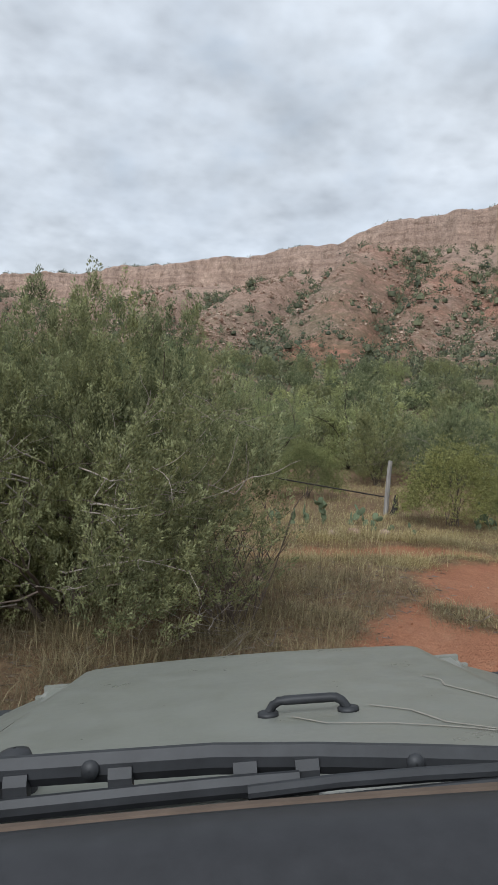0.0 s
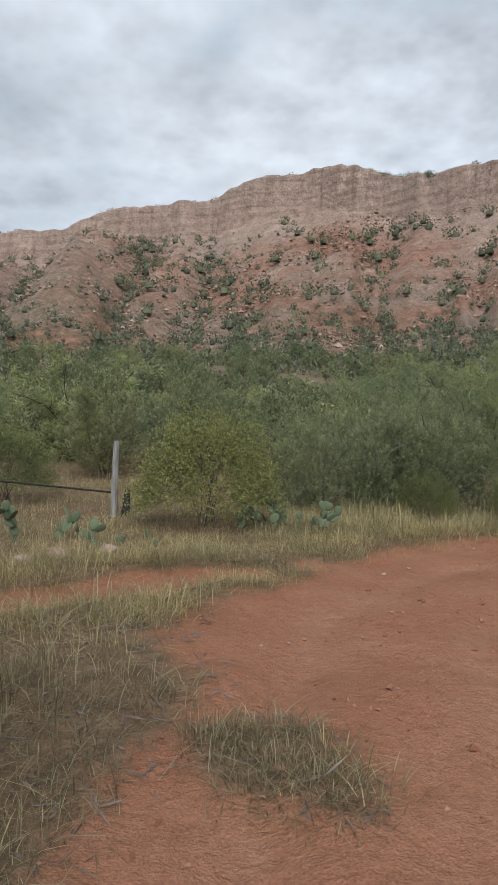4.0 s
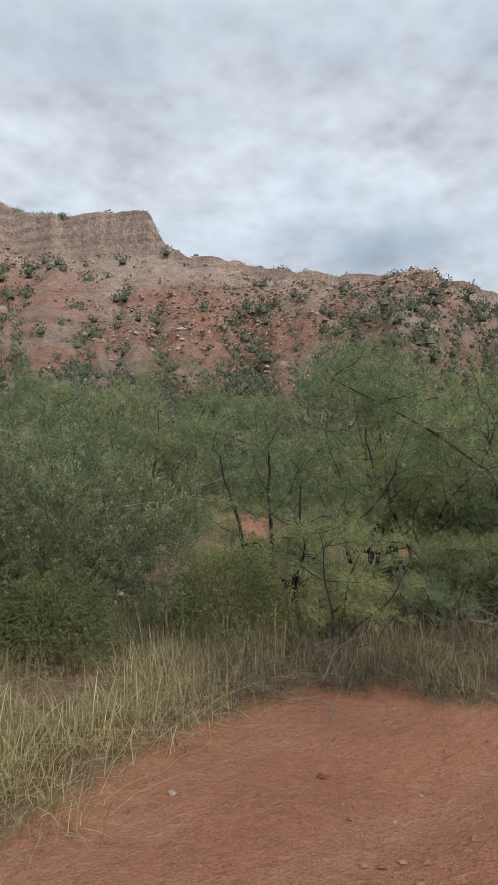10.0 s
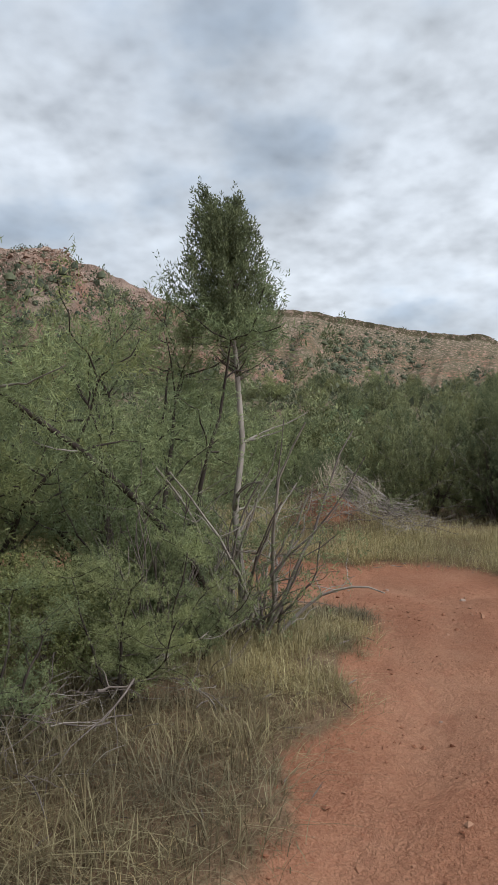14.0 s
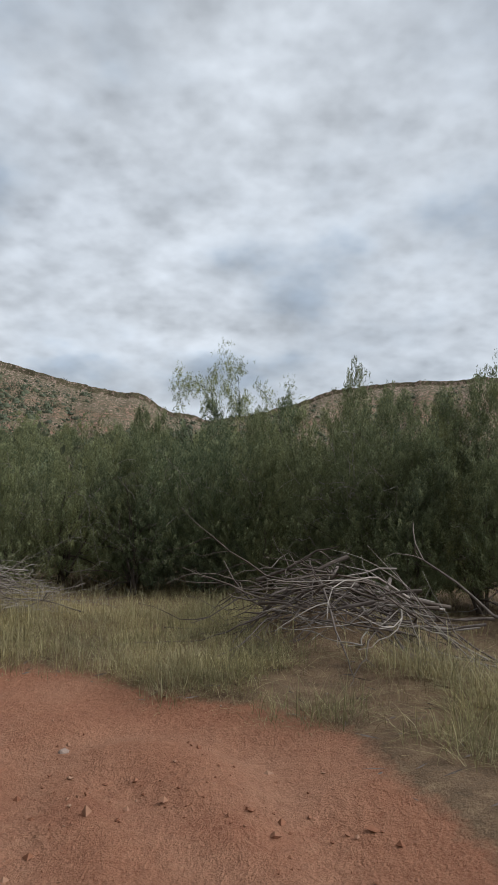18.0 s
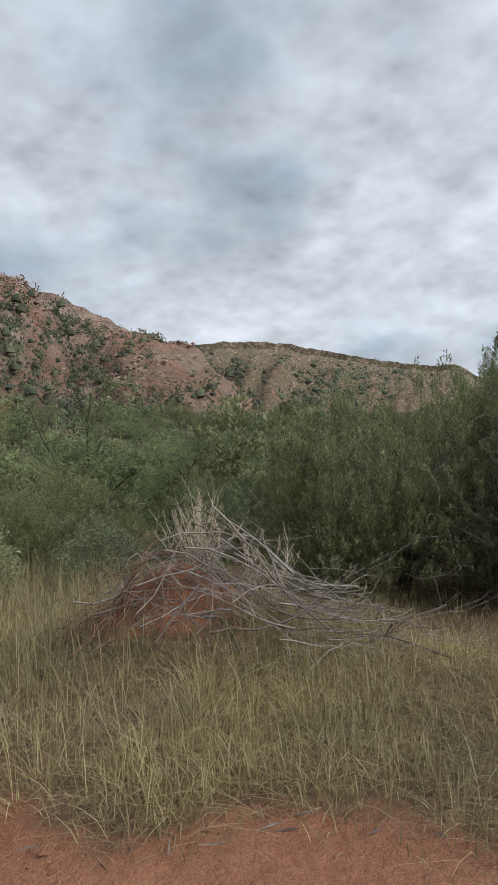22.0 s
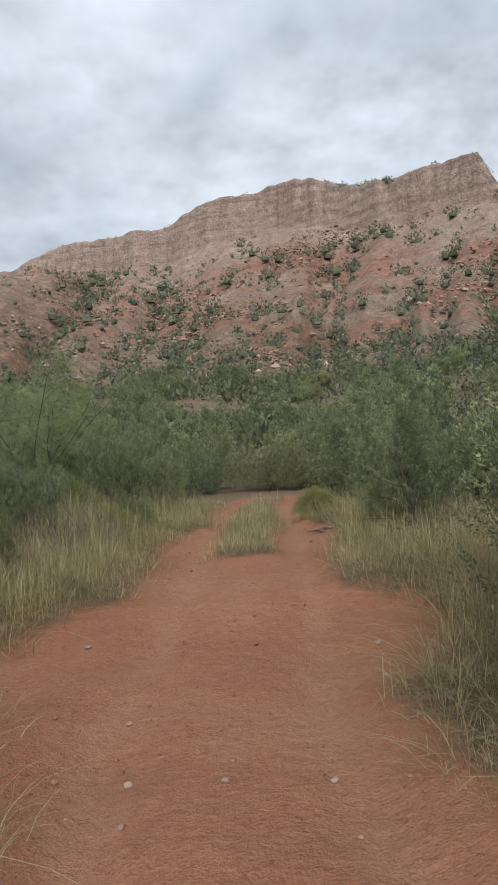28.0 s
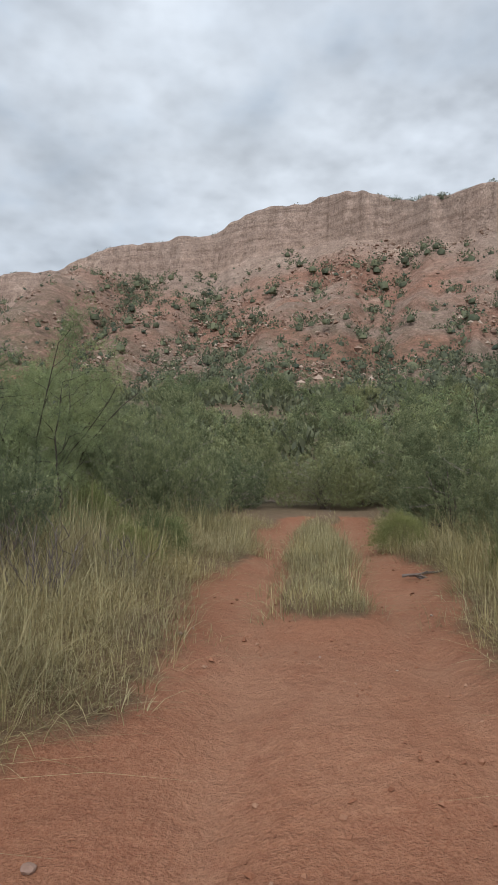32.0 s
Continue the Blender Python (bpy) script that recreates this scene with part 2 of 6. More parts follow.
class Mat:
    """A small builder of node materials."""

    def __init__(self, name, rough=0.9, spec=0.2, metal=0.0):
        self.m = bpy.data.materials.new(name)
        self.m.use_nodes = True
        self.n, self.l = self.m.node_tree.nodes, self.m.node_tree.links
        self.b = self.n["Principled BSDF"]
        self.b.inputs["Roughness"].default_value = rough
        self.b.inputs["Specular IOR Level"].default_value = spec
        self.b.inputs["Metallic"].default_value = metal
        self.tc = self.n.new("ShaderNodeTexCoord")
        self.geo = self.n.new("ShaderNodeNewGeometry")

    def noise(self, scale, detail=4.0, rough=0.55, stretch=(1, 1, 1), distort=0.0, world=True):
        mp = self.n.new("ShaderNodeMapping")
        mp.inputs["Scale"].default_value = stretch
        self.l.new(self.geo.outputs["Position"] if world else self.tc.outputs["Object"], mp.inputs[0])
        t = self.n.new("ShaderNodeTexNoise")
        t.inputs["Scale"].default_value, t.inputs["Detail"].default_value = scale, detail
        t.inputs["Roughness"].default_value, t.inputs["Distortion"].default_value = rough, distort
        self.l.new(mp.outputs[0], t.inputs["Vector"])
        return t.outputs[0]

    def ramp(self, src, stops, smooth=False):
        r = self.n.new("ShaderNodeValToRGB")
        if smooth:
            r.color_ramp.interpolation = "B_SPLINE"
        els = r.color_ramp.elements
        while len(els) < len(stops):
            els.new(0.5)
        for e, (p, c) in zip(els, stops):
            e.position = p
            e.color = (*c, 1) if len(c) == 3 else c
        self.l.new(src, r.inputs[0])
        return r.outputs[0]

    def mix(self, fac, a, b, mode="MIX"):
        x = self.n.new("ShaderNodeMix")
        x.data_type, x.blend_type = "RGBA", mode
        for sock, val in ((x.inputs[0], fac), (x.inputs[6], a), (x.inputs[7], b)):
            if isinstance(val, bpy.types.NodeSocket):
                self.l.new(val, sock)
            elif isinstance(val, tuple):
                sock.default_value = (*val, 1)
            else:
                sock.default_value = val
        return x.outputs[2]

    def math(self, op, a, b=0.0, c=0.0):
        x = self.n.new("ShaderNodeMath")
        x.operation = op
        for sock, val in zip(x.inputs, (a, b, c)):
            if isinstance(val, bpy.types.NodeSocket):
                self.l.new(val, sock)
            else:
                sock.default_value = val
        return x.outputs[0]

    def attr(self, name):
        a = self.n.new("ShaderNodeAttribute")
        a.attribute_name = name
        return a.outputs["Fac"]

    def island(self):
        return self.geo.outputs["Random Per Island"]

    def color(self, src):
        self.l.new(src, self.b.inputs["Base Color"])
        return self

    def bump(self, src, strength=0.4, distance=0.02):
        b = self.n.new("ShaderNodeBump")
        b.inputs["Strength"].default_value, b.inputs["Distance"].default_value = strength, distance
        self.l.new(src, b.inputs["Height"])
        self.l.new(b.outputs[0], self.b.inputs["Normal"])
        return self

    def through_light(self, src, fac=0.35):
        """Light that passes through thin leaves."""
        t = self.n.new("ShaderNodeBsdfTranslucent")
        self.l.new(src, t.inputs[0])
        mx = self.n.new("ShaderNodeMixShader")
        mx.inputs[0].default_value = fac
        out = self.n["Material Output"]
        self.l.new(self.b.outputs[0], mx.inputs[1])
        self.l.new(t.outputs[0], mx.inputs[2])
        self.l.new(mx.outputs[0], out.inputs[0])
        return self


def leaf_mat(name, dark, mid, light, through=0.35, clump=False):
    m = Mat(name, 0.7, 0.15)
    oi = m.n.new("ShaderNodeObjectInfo")
    a = m.ramp(m.island(), [(0.0, dark), (0.55, mid), (1.0, light)])
    patch = m.ramp(m.noise(0.9, 2.0), [(0.3, (0.72, 0.74, 0.72)), (0.7, (1.2, 1.18, 1.0))])
    if clump:
        a = m.mix(0.55, a, m.ramp(m.noise(6.5, 3.0, 0.6), [(0.36, dark), (0.52, mid), (0.68, light)]))
    c = m.mix(1.0, a, patch, "MULTIPLY")
    tint = m.ramp(oi.outputs["Random"], [(0.0, (0.68, 0.76, 0.78)), (0.5, (0.95, 0.97, 0.95)), (1.0, (1.16, 1.09, 0.95))])
    c = m.mix(1.0, c, tint, "MULTIPLY")
    fresh = tuple(min(v * 1.4, 0.6) for v in light)
    c = m.mix(m.math("MULTIPLY", m.attr("tip"), 0.8), c, fresh)
    m.color(c).through_light(c, through)
    return m.m


M_JUN = leaf_mat("juniper_leaves", (0.076, 0.084, 0.052), (0.160, 0.172, 0.100), (0.285, 0.300, 0.158), 0.26, True)
M_JUN_FAR = leaf_mat("far_juniper_leaves", (0.082, 0.093, 0.072), (0.125, 0.139, 0.104), (0.180, 0.193, 0.136), 0.30)
M_MESQ = leaf_mat("mesquite_leaves", (0.155, 0.175, 0.098), (0.278, 0.305, 0.168), (0.430, 0.455, 0.250), 0.42, True)
M_OLIVE = leaf_mat("sumac_leaves", (0.120, 0.134, 0.066), (0.210, 0.226, 0.110), (0.330, 0.342, 0.170), 0.40)
M_SILVER = leaf_mat("sage_leaves", (0.15, 0.155, 0.098), (0.25, 0.255, 0.16), (0.38, 0.38, 0.25), 0.3)
M_GRASS = leaf_mat("dry_grass_blades", (0.23, 0.170, 0.090), (0.44, 0.345, 0.195), (0.66, 0.55, 0.35), 0.4)
M_GREENGRASS = leaf_mat("green_grass_blades", (0.17, 0.145, 0.078), (0.31, 0.258, 0.138), (0.52, 0.435, 0.25), 0.4)
M_BROWNGRASS = leaf_mat("brown_grass_blades", (0.15, 0.106, 0.066), (0.29, 0.212, 0.132), (0.50, 0.395, 0.25), 0.35)


def bark_mat(name, dark, light, scale=9.0):
    m = Mat(name, 0.9, 0.15)
    n = m.noise(scale, 6.0, 0.65, (1, 1, 0.18), 0.4)
    c = m.ramp(n, [(0.3, dark), (0.7, light)])
    c = m.mix(0.35, c, m.ramp(m.island(), [(0, dark), (1, light)]))
    m.color(c).bump(n, 0.6, 0.01)
    return m.m


M_BARK = bark_mat("juniper_bark", (0.045, 0.034, 0.028), (0.17, 0.135, 0.11))
M_BARK_DARK = bark_mat("mesquite_bark", (0.022, 0.017, 0.014), (0.085, 0.066, 0.054))
M_DEAD = bark_mat("dead_wood", (0.135, 0.112, 0.092), (0.40, 0.35, 0.30))
M_STRAW = bark_mat("bleached_stalks", (0.27, 0.215, 0.145), (0.56, 0.48, 0.35))
M_REDTWIG = bark_mat("red_brown_twigs", (0.11, 0.055, 0.038), (0.26, 0.14, 0.096))
M_DEAD_DARK = bark_mat("weathered_twigs", (0.06, 0.045, 0.038), (0.22, 0.18, 0.155))


def ground_mat():
    m = Mat("red_soil", 0.95, 0.1)
    road = m.attr("road")
    big = m.noise(0.55, 5.0, 0.6)
    fine = m.noise(14.0, 6.0, 0.7)
    grit = m.noise(70.0, 3.0, 0.7)
    dirt = m.ramp(big, [(0.3, (0.205, 0.078, 0.040)), (0.5, (0.270, 0.115, 0.061)), (0.7, (0.335, 0.172, 0.102))])
    worn = m.math("MULTIPLY", m.attr("rut"), m.ramp(m.noise(2.4, 4.0, 0.6), [(0.3, (0.2, 0.2, 0.2)), (0.65, (1, 1, 1))]))
    dirt = m.mix(m.math("MULTIPLY", worn, 0.7), dirt, (0.34, 0.185, 0.112))
    damp = m.ramp(m.noise(1.3, 6.0, 0.68, distort=0.6), [(0.54, (0, 0, 0)), (0.66, (1, 1, 1))])
    dirt = m.mix(m.math("MULTIPLY", damp, 0.5), dirt, (0.20, 0.062, 0.032))
    dirt = m.mix(0.35, dirt, m.ramp(fine, [(0.3, (0.145, 0.055, 0.030)), (0.7, (0.38, 0.19, 0.112))]))
    dirt = m.mix(0.2, dirt, m.ramp(grit, [(0.35, (0.16, 0.06, 0.035)), (0.65, (0.60, 0.34, 0.22))]))
    litter = m.ramp(m.noise(5.0, 6.0, 0.7), [(0.3, (0.075, 0.048, 0.030)), (0.55, (0.17, 0.105, 0.062)), (0.75, (0.28, 0.19, 0.11))])
    litter = m.mix(0.3, litter, m.ramp(grit, [(0.3, (0.05, 0.035, 0.022)), (0.7, (0.34, 0.25, 0.15))]))
    edge = m.math("ADD", road, m.math("MULTIPLY_ADD", m.noise(3.0, 5.0, 0.65), 0.9, -0.45))
    fac = m.ramp(edge, [(0.35, (0, 0, 0)), (0.65, (1, 1, 1))])
    far = m.ramp(m.noise(0.12, 6.0, 0.6), [(0.35, (0.085, 0.075, 0.045)), (0.65, (0.20, 0.14, 0.095))])
    litter = m.mix(m.attr("far"), litter, far)
    m.color(m.mix(fac, litter, dirt))
    clod = m.noise(5.5, 6.0, 0.72)
    h = m.math("ADD", m.math("MULTIPLY", fine, 0.5), m.math("MULTIPLY_ADD", clod, 1.6, m.math("MULTIPLY", grit, 0.3)))
    m.bump(h, 0.8, 0.07)
    return m.m


def mesa_mat():
    m = Mat("canyon_rock", 0.95, 0.08)
    sep = m.n.new("ShaderNodeSeparateXYZ")
    m.l.new(m.geo.outputs["Position"], sep.inputs[0])
    drop = m.attr("drop")
    layer = m.noise(0.30, 6.0, 0.7, (0.12, 0.12, 2.2), 0.3)
    blot = m.noise(0.055, 6.0, 0.62)
    rub = m.noise(0.55, 7.0, 0.75)
    grit = m.noise(2.2, 5.0, 0.75)
    wob = m.math("ADD", drop, m.math("MULTIPLY_ADD", blot, 0.40, -0.20))
    base = m.ramp(wob, [(0.0, (0.31, 0.252, 0.212)), (0.10, (0.30, 0.238, 0.198)), (0.24, (0.32, 0.255, 0.210)), (0.42, (0.285, 0.212, 0.170)),
                        (0.60, (0.265, 0.202, 0.162)), (0.80, (0.27, 0.212, 0.17)), (1.0, (0.25, 0.19, 0.142))])
    strat = m.ramp(layer, [(0.34, (0.66, 0.60, 0.57)), (0.46, (0.95, 0.92, 0.90)), (0.52, (1.05, 1.02, 1.0)), (0.66, (1.28, 1.22, 1.16))])
    bed = m.ramp(drop, [(0.16, (0.75, 0.75, 0.75)), (0.24, (0.38, 0.38, 0.38)), (0.7, (0.16, 0.16, 0.16))])
    c = m.mix(bed, base, m.mix(1.0, base, strat, "MULTIPLY"))
    red = m.ramp(m.noise(0.035, 5.0, 0.6, (1, 1, 1.5)), [(0.43, (0, 0, 0)), (0.56, (1, 1, 1))])
    redd = m.math("MULTIPLY", red, m.attr("redness"))
    c = m.mix(m.math("MULTIPLY", redd, 0.62), c, m.mix(1.0, (0.265, 0.128, 0.085), strat, "MULTIPLY"))
    pale = m.ramp(m.noise(0.075, 5.0, 0.65), [(0.58, (0, 0, 0)), (0.72, (1, 1, 1))])
    c = m.mix(m.math("MULTIPLY", pale, 0.55), c, (0.50, 0.40, 0.32))
    scrub = m.ramp(m.noise(0.5, 6.0, 0.72), [(0.43, (0, 0, 0)), (0.53, (1, 1, 1))])
    c = m.mix(m.math("MULTIPLY", scrub, m.attr("scrub")), c, (0.115, 0.105, 0.065))
    c = m.mix(0.7, c, m.mix(1.0, c, m.ramp(rub, [(0.3, (0.58, 0.56, 0.54)), (0.7, (1.42, 1.38, 1.34))]), "MULTIPLY"))
    c = m.mix(0.55, c, m.mix(1.0, c, m.ramp(grit, [(0.3, (0.62, 0.60, 0.59)), (0.7, (1.38, 1.36, 1.34))]), "MULTIPLY"))
    crack = m.ramp(m.noise(0.42, 5.0, 0.7, (1, 1, 0.10)), [(0.36, (0.62, 0.60, 0.58)), (0.5, (1, 1, 1)), (0.68, (1.15, 1.12, 1.1))])
    band = m.ramp(drop, [(0.15, (1, 1, 1)), (0.20, (0, 0, 0))])
    c = m.mix(m.math("MULTIPLY", band, 0.55), c, m.mix(1.0, c, crack, "MULTIPLY"))
    m.color(m.mix(1.0, c, (1.17, 1.13, 1.13), "MULTIPLY"))
    m.bump(m.math("ADD", m.math("MULTIPLY", rub, 1.0), m.math("MULTIPLY", grit, 0.3)), 0.9, 1.2)
    return m.m


M_GROUND, M_MESA = ground_mat(), mesa_mat()

# ---- mesh helpers ----


def mesh_np(name, verts, faces, mat, smooth=False):
    """One mesh from arrays; faces has three or four columns."""
    verts, faces = np.asarray(verts, np.float32), np.asarray(faces, np.int32)
    me = bpy.data.meshes.new(name)
    n, k = faces.shape
    me.vertices.add(len(verts))
    me.vertices.foreach_set("co", verts.ravel())
    me.loops.add(n * k)
    me.loops.foreach_set("vertex_index", faces.ravel())
    me.polygons.add(n)
    me.polygons.foreach_set("loop_start", np.arange(n, dtype=np.int32) * k)
    me.polygons.foreach_set("use_smooth", np.full(n, smooth))
    me.update(calc_edges=True)
    me.validate()
    if mat:
        me.materials.append(mat)
    return me


def part(name, data, mat, parent, label=""):
    """Link a bmesh or a mesh as one part under a thing."""
    if isinstance(data, bmesh.types.BMesh):
        me = bpy.data.meshes.new(name)
        data.to_mesh(me)
        data.free()
        me.materials.append(mat)
    else:
        me = data
    ob = new(name, me)
    ob.parent = parent
    return tagged(ob, label)


def thing(name, m, label, category, group="", kind=""):
    ob = new(name)
    ob.empty_display_size = 0.2
    ob.matrix_basis = m
    return tagged(ob, label, category, group, kind)


def unit(a):
    return a / np.maximum(np.linalg.norm(a, axis=-1, keepdims=True), 1e-9)


def blades(base, way, length, width, rng, bend=0.0):
    """Thin leaf blades: a kite of four corners each. base, way: n x 3; length, width: n."""
    n = len(base)
    side = unit(np.cross(way, rng.normal(size=(n, 3))))
    out = unit(np.cross(side, way))
    mid = base + way * (length * 0.5)[:, None]
    tip = base + way * length[:, None] + out * (bend * length)[:, None]
    v = np.stack([base, mid + side * width[:, None] / 2, tip, mid - side * width[:, None] / 2], 1).reshape(-1, 3)
    return v, np.arange(4 * n).reshape(n, 4)


def tubes(paths, sides=5):
    """Tapered limbs. Each path: k x 4 rows of x, y, z, radius."""
    vs, fs, at = [], [], 0
    for p in paths:
        p = np.asarray(p, float)
        d = unit(np.gradient(p[:, :3], axis=0))
        ref = np.array([0.31, 0.17, 0.93]) if abs(d[0][2]) < 0.8 else np.array([0.93, 0.2, 0.3])
        a = unit(np.cross(d, ref))
        b = np.cross(d, a)
        ang = np.arange(sides) * 2 * np.pi / sides
        ring = p[:, None, :3] + p[:, None, 3:4] * (np.cos(ang)[None, :, None] * a[:, None] + np.sin(ang)[None, :, None] * b[:, None])
        vs.append(ring.reshape(-1, 3))
        k = len(p)
        i, j = np.meshgrid(np.arange(k - 1), np.arange(sides), indexing="ij")
        q = np.stack([i * sides + j, i * sides + (j + 1) % sides, (i + 1) * sides + (j + 1) % sides, (i + 1) * sides + j], -1).reshape(-1, 4)
        fs.append(q + at)
        at += k * sides
    return np.concatenate(vs), np.concatenate(fs)


def limb(rng, start, way, length, r0, r1=0.004, bend=0.35, k=7, rise=0.0):
    """A crooked limb as a path of points and radii."""
    p, d = np.array(start, float), unit(np.array(way, float))
    rows = [[*p, r0]]
    for s in range(1, k):
        d = unit(d + rng.normal(size=3) * bend * 0.5 + np.array([0, 0, rise]))
        p = p + d * length / (k - 1)
        rows.append([*p, r0 + (r1 - r0) * (s / (k - 1)) ** 0.8])
    return np.array(rows)


# ---- ground ----
ROAD_A = np.array([(0.8, -30), (0.5, -4), (0.6, 0), (1.4, 4), (2.85, 7.6), (4.5, 10.4), (6.8, 11.9), (9.5, 11.85), (12, 11.3), (14.0, 11.1), (16.6, 11.1)], float)
ROAD_B = np.array([(14.5, 11.4), (16.3, 12.1), (17.4, 13.3), (18.4, 15.4), (18.95, 18), (19.6, 21), (20.9, 24.2), (22.3, 28.3), (23.6, 31.4), (24.9, 35), (26.8, 39)], float)


def to_line(x, y, line):
    """Distance to a polyline, and how far along it, for arrays of places."""
    best, along, run = np.full(np.shape(x), 1e9), np.zeros(np.shape(x)), 0.0
    for a, b in zip(line[:-1], line[1:]):
        d = b - a
        ln = np.hypot(*d)
        s = np.clip(((x - a[0]) * d[0] + (y - a[1]) * d[1]) / ln**2, 0, 1)
        q = np.hypot(x - a[0] - s * d[0], y - a[1] - s * d[1])
        along = np.where(q < best, run + s * ln, along)
        best = np.minimum(best, q)
        run += ln
    return best, along


def ease(a, b, v):
    s = np.clip((v - a) / (b - a), 0, 1)
    return s * s * (3 - 2 * s)


def wave(x, y, scale, seed):
    """Smooth value noise in -1..1 for arrays."""
    rng = np.random.RandomState(seed)
    tab = rng.uniform(-1, 1, (64, 64))
    u, v = np.asarray(x) / scale, np.asarray(y) / scale
    i, j = np.floor(u).astype(int), np.floor(v).astype(int)
    a, b = u - i, v - j
    a, b = a * a * (3 - 2 * a), b * b * (3 - 2 * b)
    g = lambda p, q: tab[p % 64, q % 64]
    return (g(i, j) * (1 - a) + g(i + 1, j) * a) * (1 - b) + (g(i, j + 1) * (1 - a) + g(i + 1, j + 1) * a) * b


def road_at(x, y):
    """1 on bare soil, 0 on grown ground."""
    da, sa = to_line(x, y, ROAD_A)
    db, sb = to_line(x, y, ROAD_B)
    wide = 1.55 + 0.35 * wave(x, y, 3.1, 5)
    a = 1 - ease(wide - 0.55, wide + 0.35, da)
    b = 1 - ease(wide - 0.75, wide + 0.25, db)
    strip = ease(16.6, 18.0, sb) * (1 - ease(0.22, 0.5, db + 0.12 * wave(x, y, 0.9, 8)))
    cu, cv = (x - 7.7) * 0.957 + (y - 13.1) * 0.292, (y - 13.1) * 0.957 - (x - 7.7) * 0.292
    turnout = 1 - ease(0.7, 1.1, np.hypot(cu / 3.3, cv / 0.95) + 0.15 * wave(x, y, 0.9, 26))
    du, dv = (x - 2.3) * 0.966 + (y - 12.15) * 0.259, (y - 12.15) * 0.966 - (x - 2.3) * 0.259
    clearing = 1 - ease(0.6, 1.1, np.hypot(du / 2.9, dv / 0.62) + 0.25 * wave(x, y, 0.7, 27))
    apron = 1 - ease(0.7, 1.5, np.hypot((x - 4.7) / 2.1, (y - 10.0) / 1.7))
    fork = 1 - ease(0.7, 1.4, np.hypot((x - 17.4) / 1.9, (y - 12.2) / 1.3))
    bank = 1 - ease(0.75, 1.35, np.hypot((x - 20.0) / 2.1, (y - 22.6) / 1.5))
    tuft = 1 - ease(0.5, 1.4, np.hypot((x - 2.6) / 0.5, (y - 8.25) / 0.75))
    verge = 1 - ease(0.6, 1.1, np.hypot((x - 21.5) / 0.7, (y - 16.8) / 0.7))
    shoulder = ease(9.5, 11.0, x) * (1 - ease(15.2, 16.6, x)) * ease(12.35, 12.75, y + 0.18 * wave(x, y, 0.8, 25))
    heap = 0.9 * (1 - ease(0.5, 1.1, np.hypot((x - 22.1) / 0.9, (y - 14.1) / 0.95)))
    return np.clip(np.maximum.reduce([a, b, apron, fork, bank, verge, turnout, clearing, heap]) - strip - shoulder - 0.6 * tuft * (0.6 + 0.6 * wave(x, y, 0.45, 21)), 0, 1)


def rut_at(x, y):
    """1 in the two wheel ruts."""
    out = 0.0
    for line in (ROAD_A, ROAD_B):
        d = to_line(x, y, line)[0]
        out = np.maximum(out, np.exp(-(((d - 0.70 - 0.07 * wave(x, y, 2.3, 19)) / 0.20) ** 2)))
    return out


def height(x, y):
    """The ground's height."""
    x, y = np.asarray(x, float), np.asarray(y, float)
    z = 0.30 * np.exp(-((y + 0.5) / 3.0) ** 2) * np.exp(-(x / 8) ** 2) - 0.06
    z = z - 0.20 * np.exp(-(((x - 18.6) / 3.5) ** 2 + ((y - 19.5) / 4.0) ** 2))
    z = z + 0.18 * ease(22.2, 24.2, y + 0.25 * (x - 20)) * (1 - ease(40, 60, y))
    z = z + 0.05 * wave(x, y, 2.7, 11) + 0.025 * wave(x, y, 0.8, 12)
    r = road_at(x, y)
    z = z - 0.07 * r + 0.10 * (1 - r) * (1 - ease(30, 60, np.hypot(x - 10, y - 10))) * (0.6 + 0.4 * wave(x, y, 1.7, 14))
    z = z - 0.055 * r * rut_at(x, y) * (1 + 0.5 * wave(x, y, 0.6, 17)) + 0.022 * r * wave(x, y, 0.33, 18)
    mound = 0.95 * np.exp(-(((x - 22.15) / 0.75) ** 2 + ((y - 14.0) / 0.85) ** 2)) + 0.4 * np.exp(-(((x - 19.8) / 1.6) ** 2 + ((y - 9.0) / 0.9) ** 2))
    z = z + mound
    z = z + (0.10 + 0.160 * x) * np.exp(-((y - 1.7) / 2.2) ** 2) * np.exp(-((x - 0.2) / 2.5) ** 2)
    far = np.hypot(x - 10, y - 8)
    up = ease(35, 120, far) * 11.0 * ease(-0.5, 0.6, (0.45 * x + 0.9 * y) / np.maximum(far, 1))
    return z + up + ease(40, 90, far) * 0.9 * wave(x, y, 13, 15)


def axis_steps():
    near = np.arange(-8, 34, 0.14)
    out = 34 + np.cumsum(0.14 * 1.075 ** np.arange(1, 107))
    left = -8 - np.cumsum(0.14 * 1.085 ** np.arange(1, 96))
    return np.concatenate([left[::-1], near, out])


gx = axis_steps()
gy = np.concatenate([-8 - np.cumsum(0.2 * 1.09 ** np.arange(1, 88))[::-1], np.arange(-8, 42, 0.14), 42 + np.cumsum(0.14 * 1.075 ** np.arange(1, 107))])
GX, GY = np.meshgrid(gx, gy, indexing="ij")
GZ = height(GX, GY)
ni, nj = GX.shape
I, J = np.meshgrid(np.arange(ni - 1), np.arange(nj - 1), indexing="ij")
quads = np.stack([I * nj + J, (I + 1) * nj + J, (I + 1) * nj + J + 1, I * nj + J + 1], -1).reshape(-1, 4)
ground_me = mesh_np("ground", np.stack([GX, GY, GZ], -1).reshape(-1, 3), quads, M_GROUND, True)
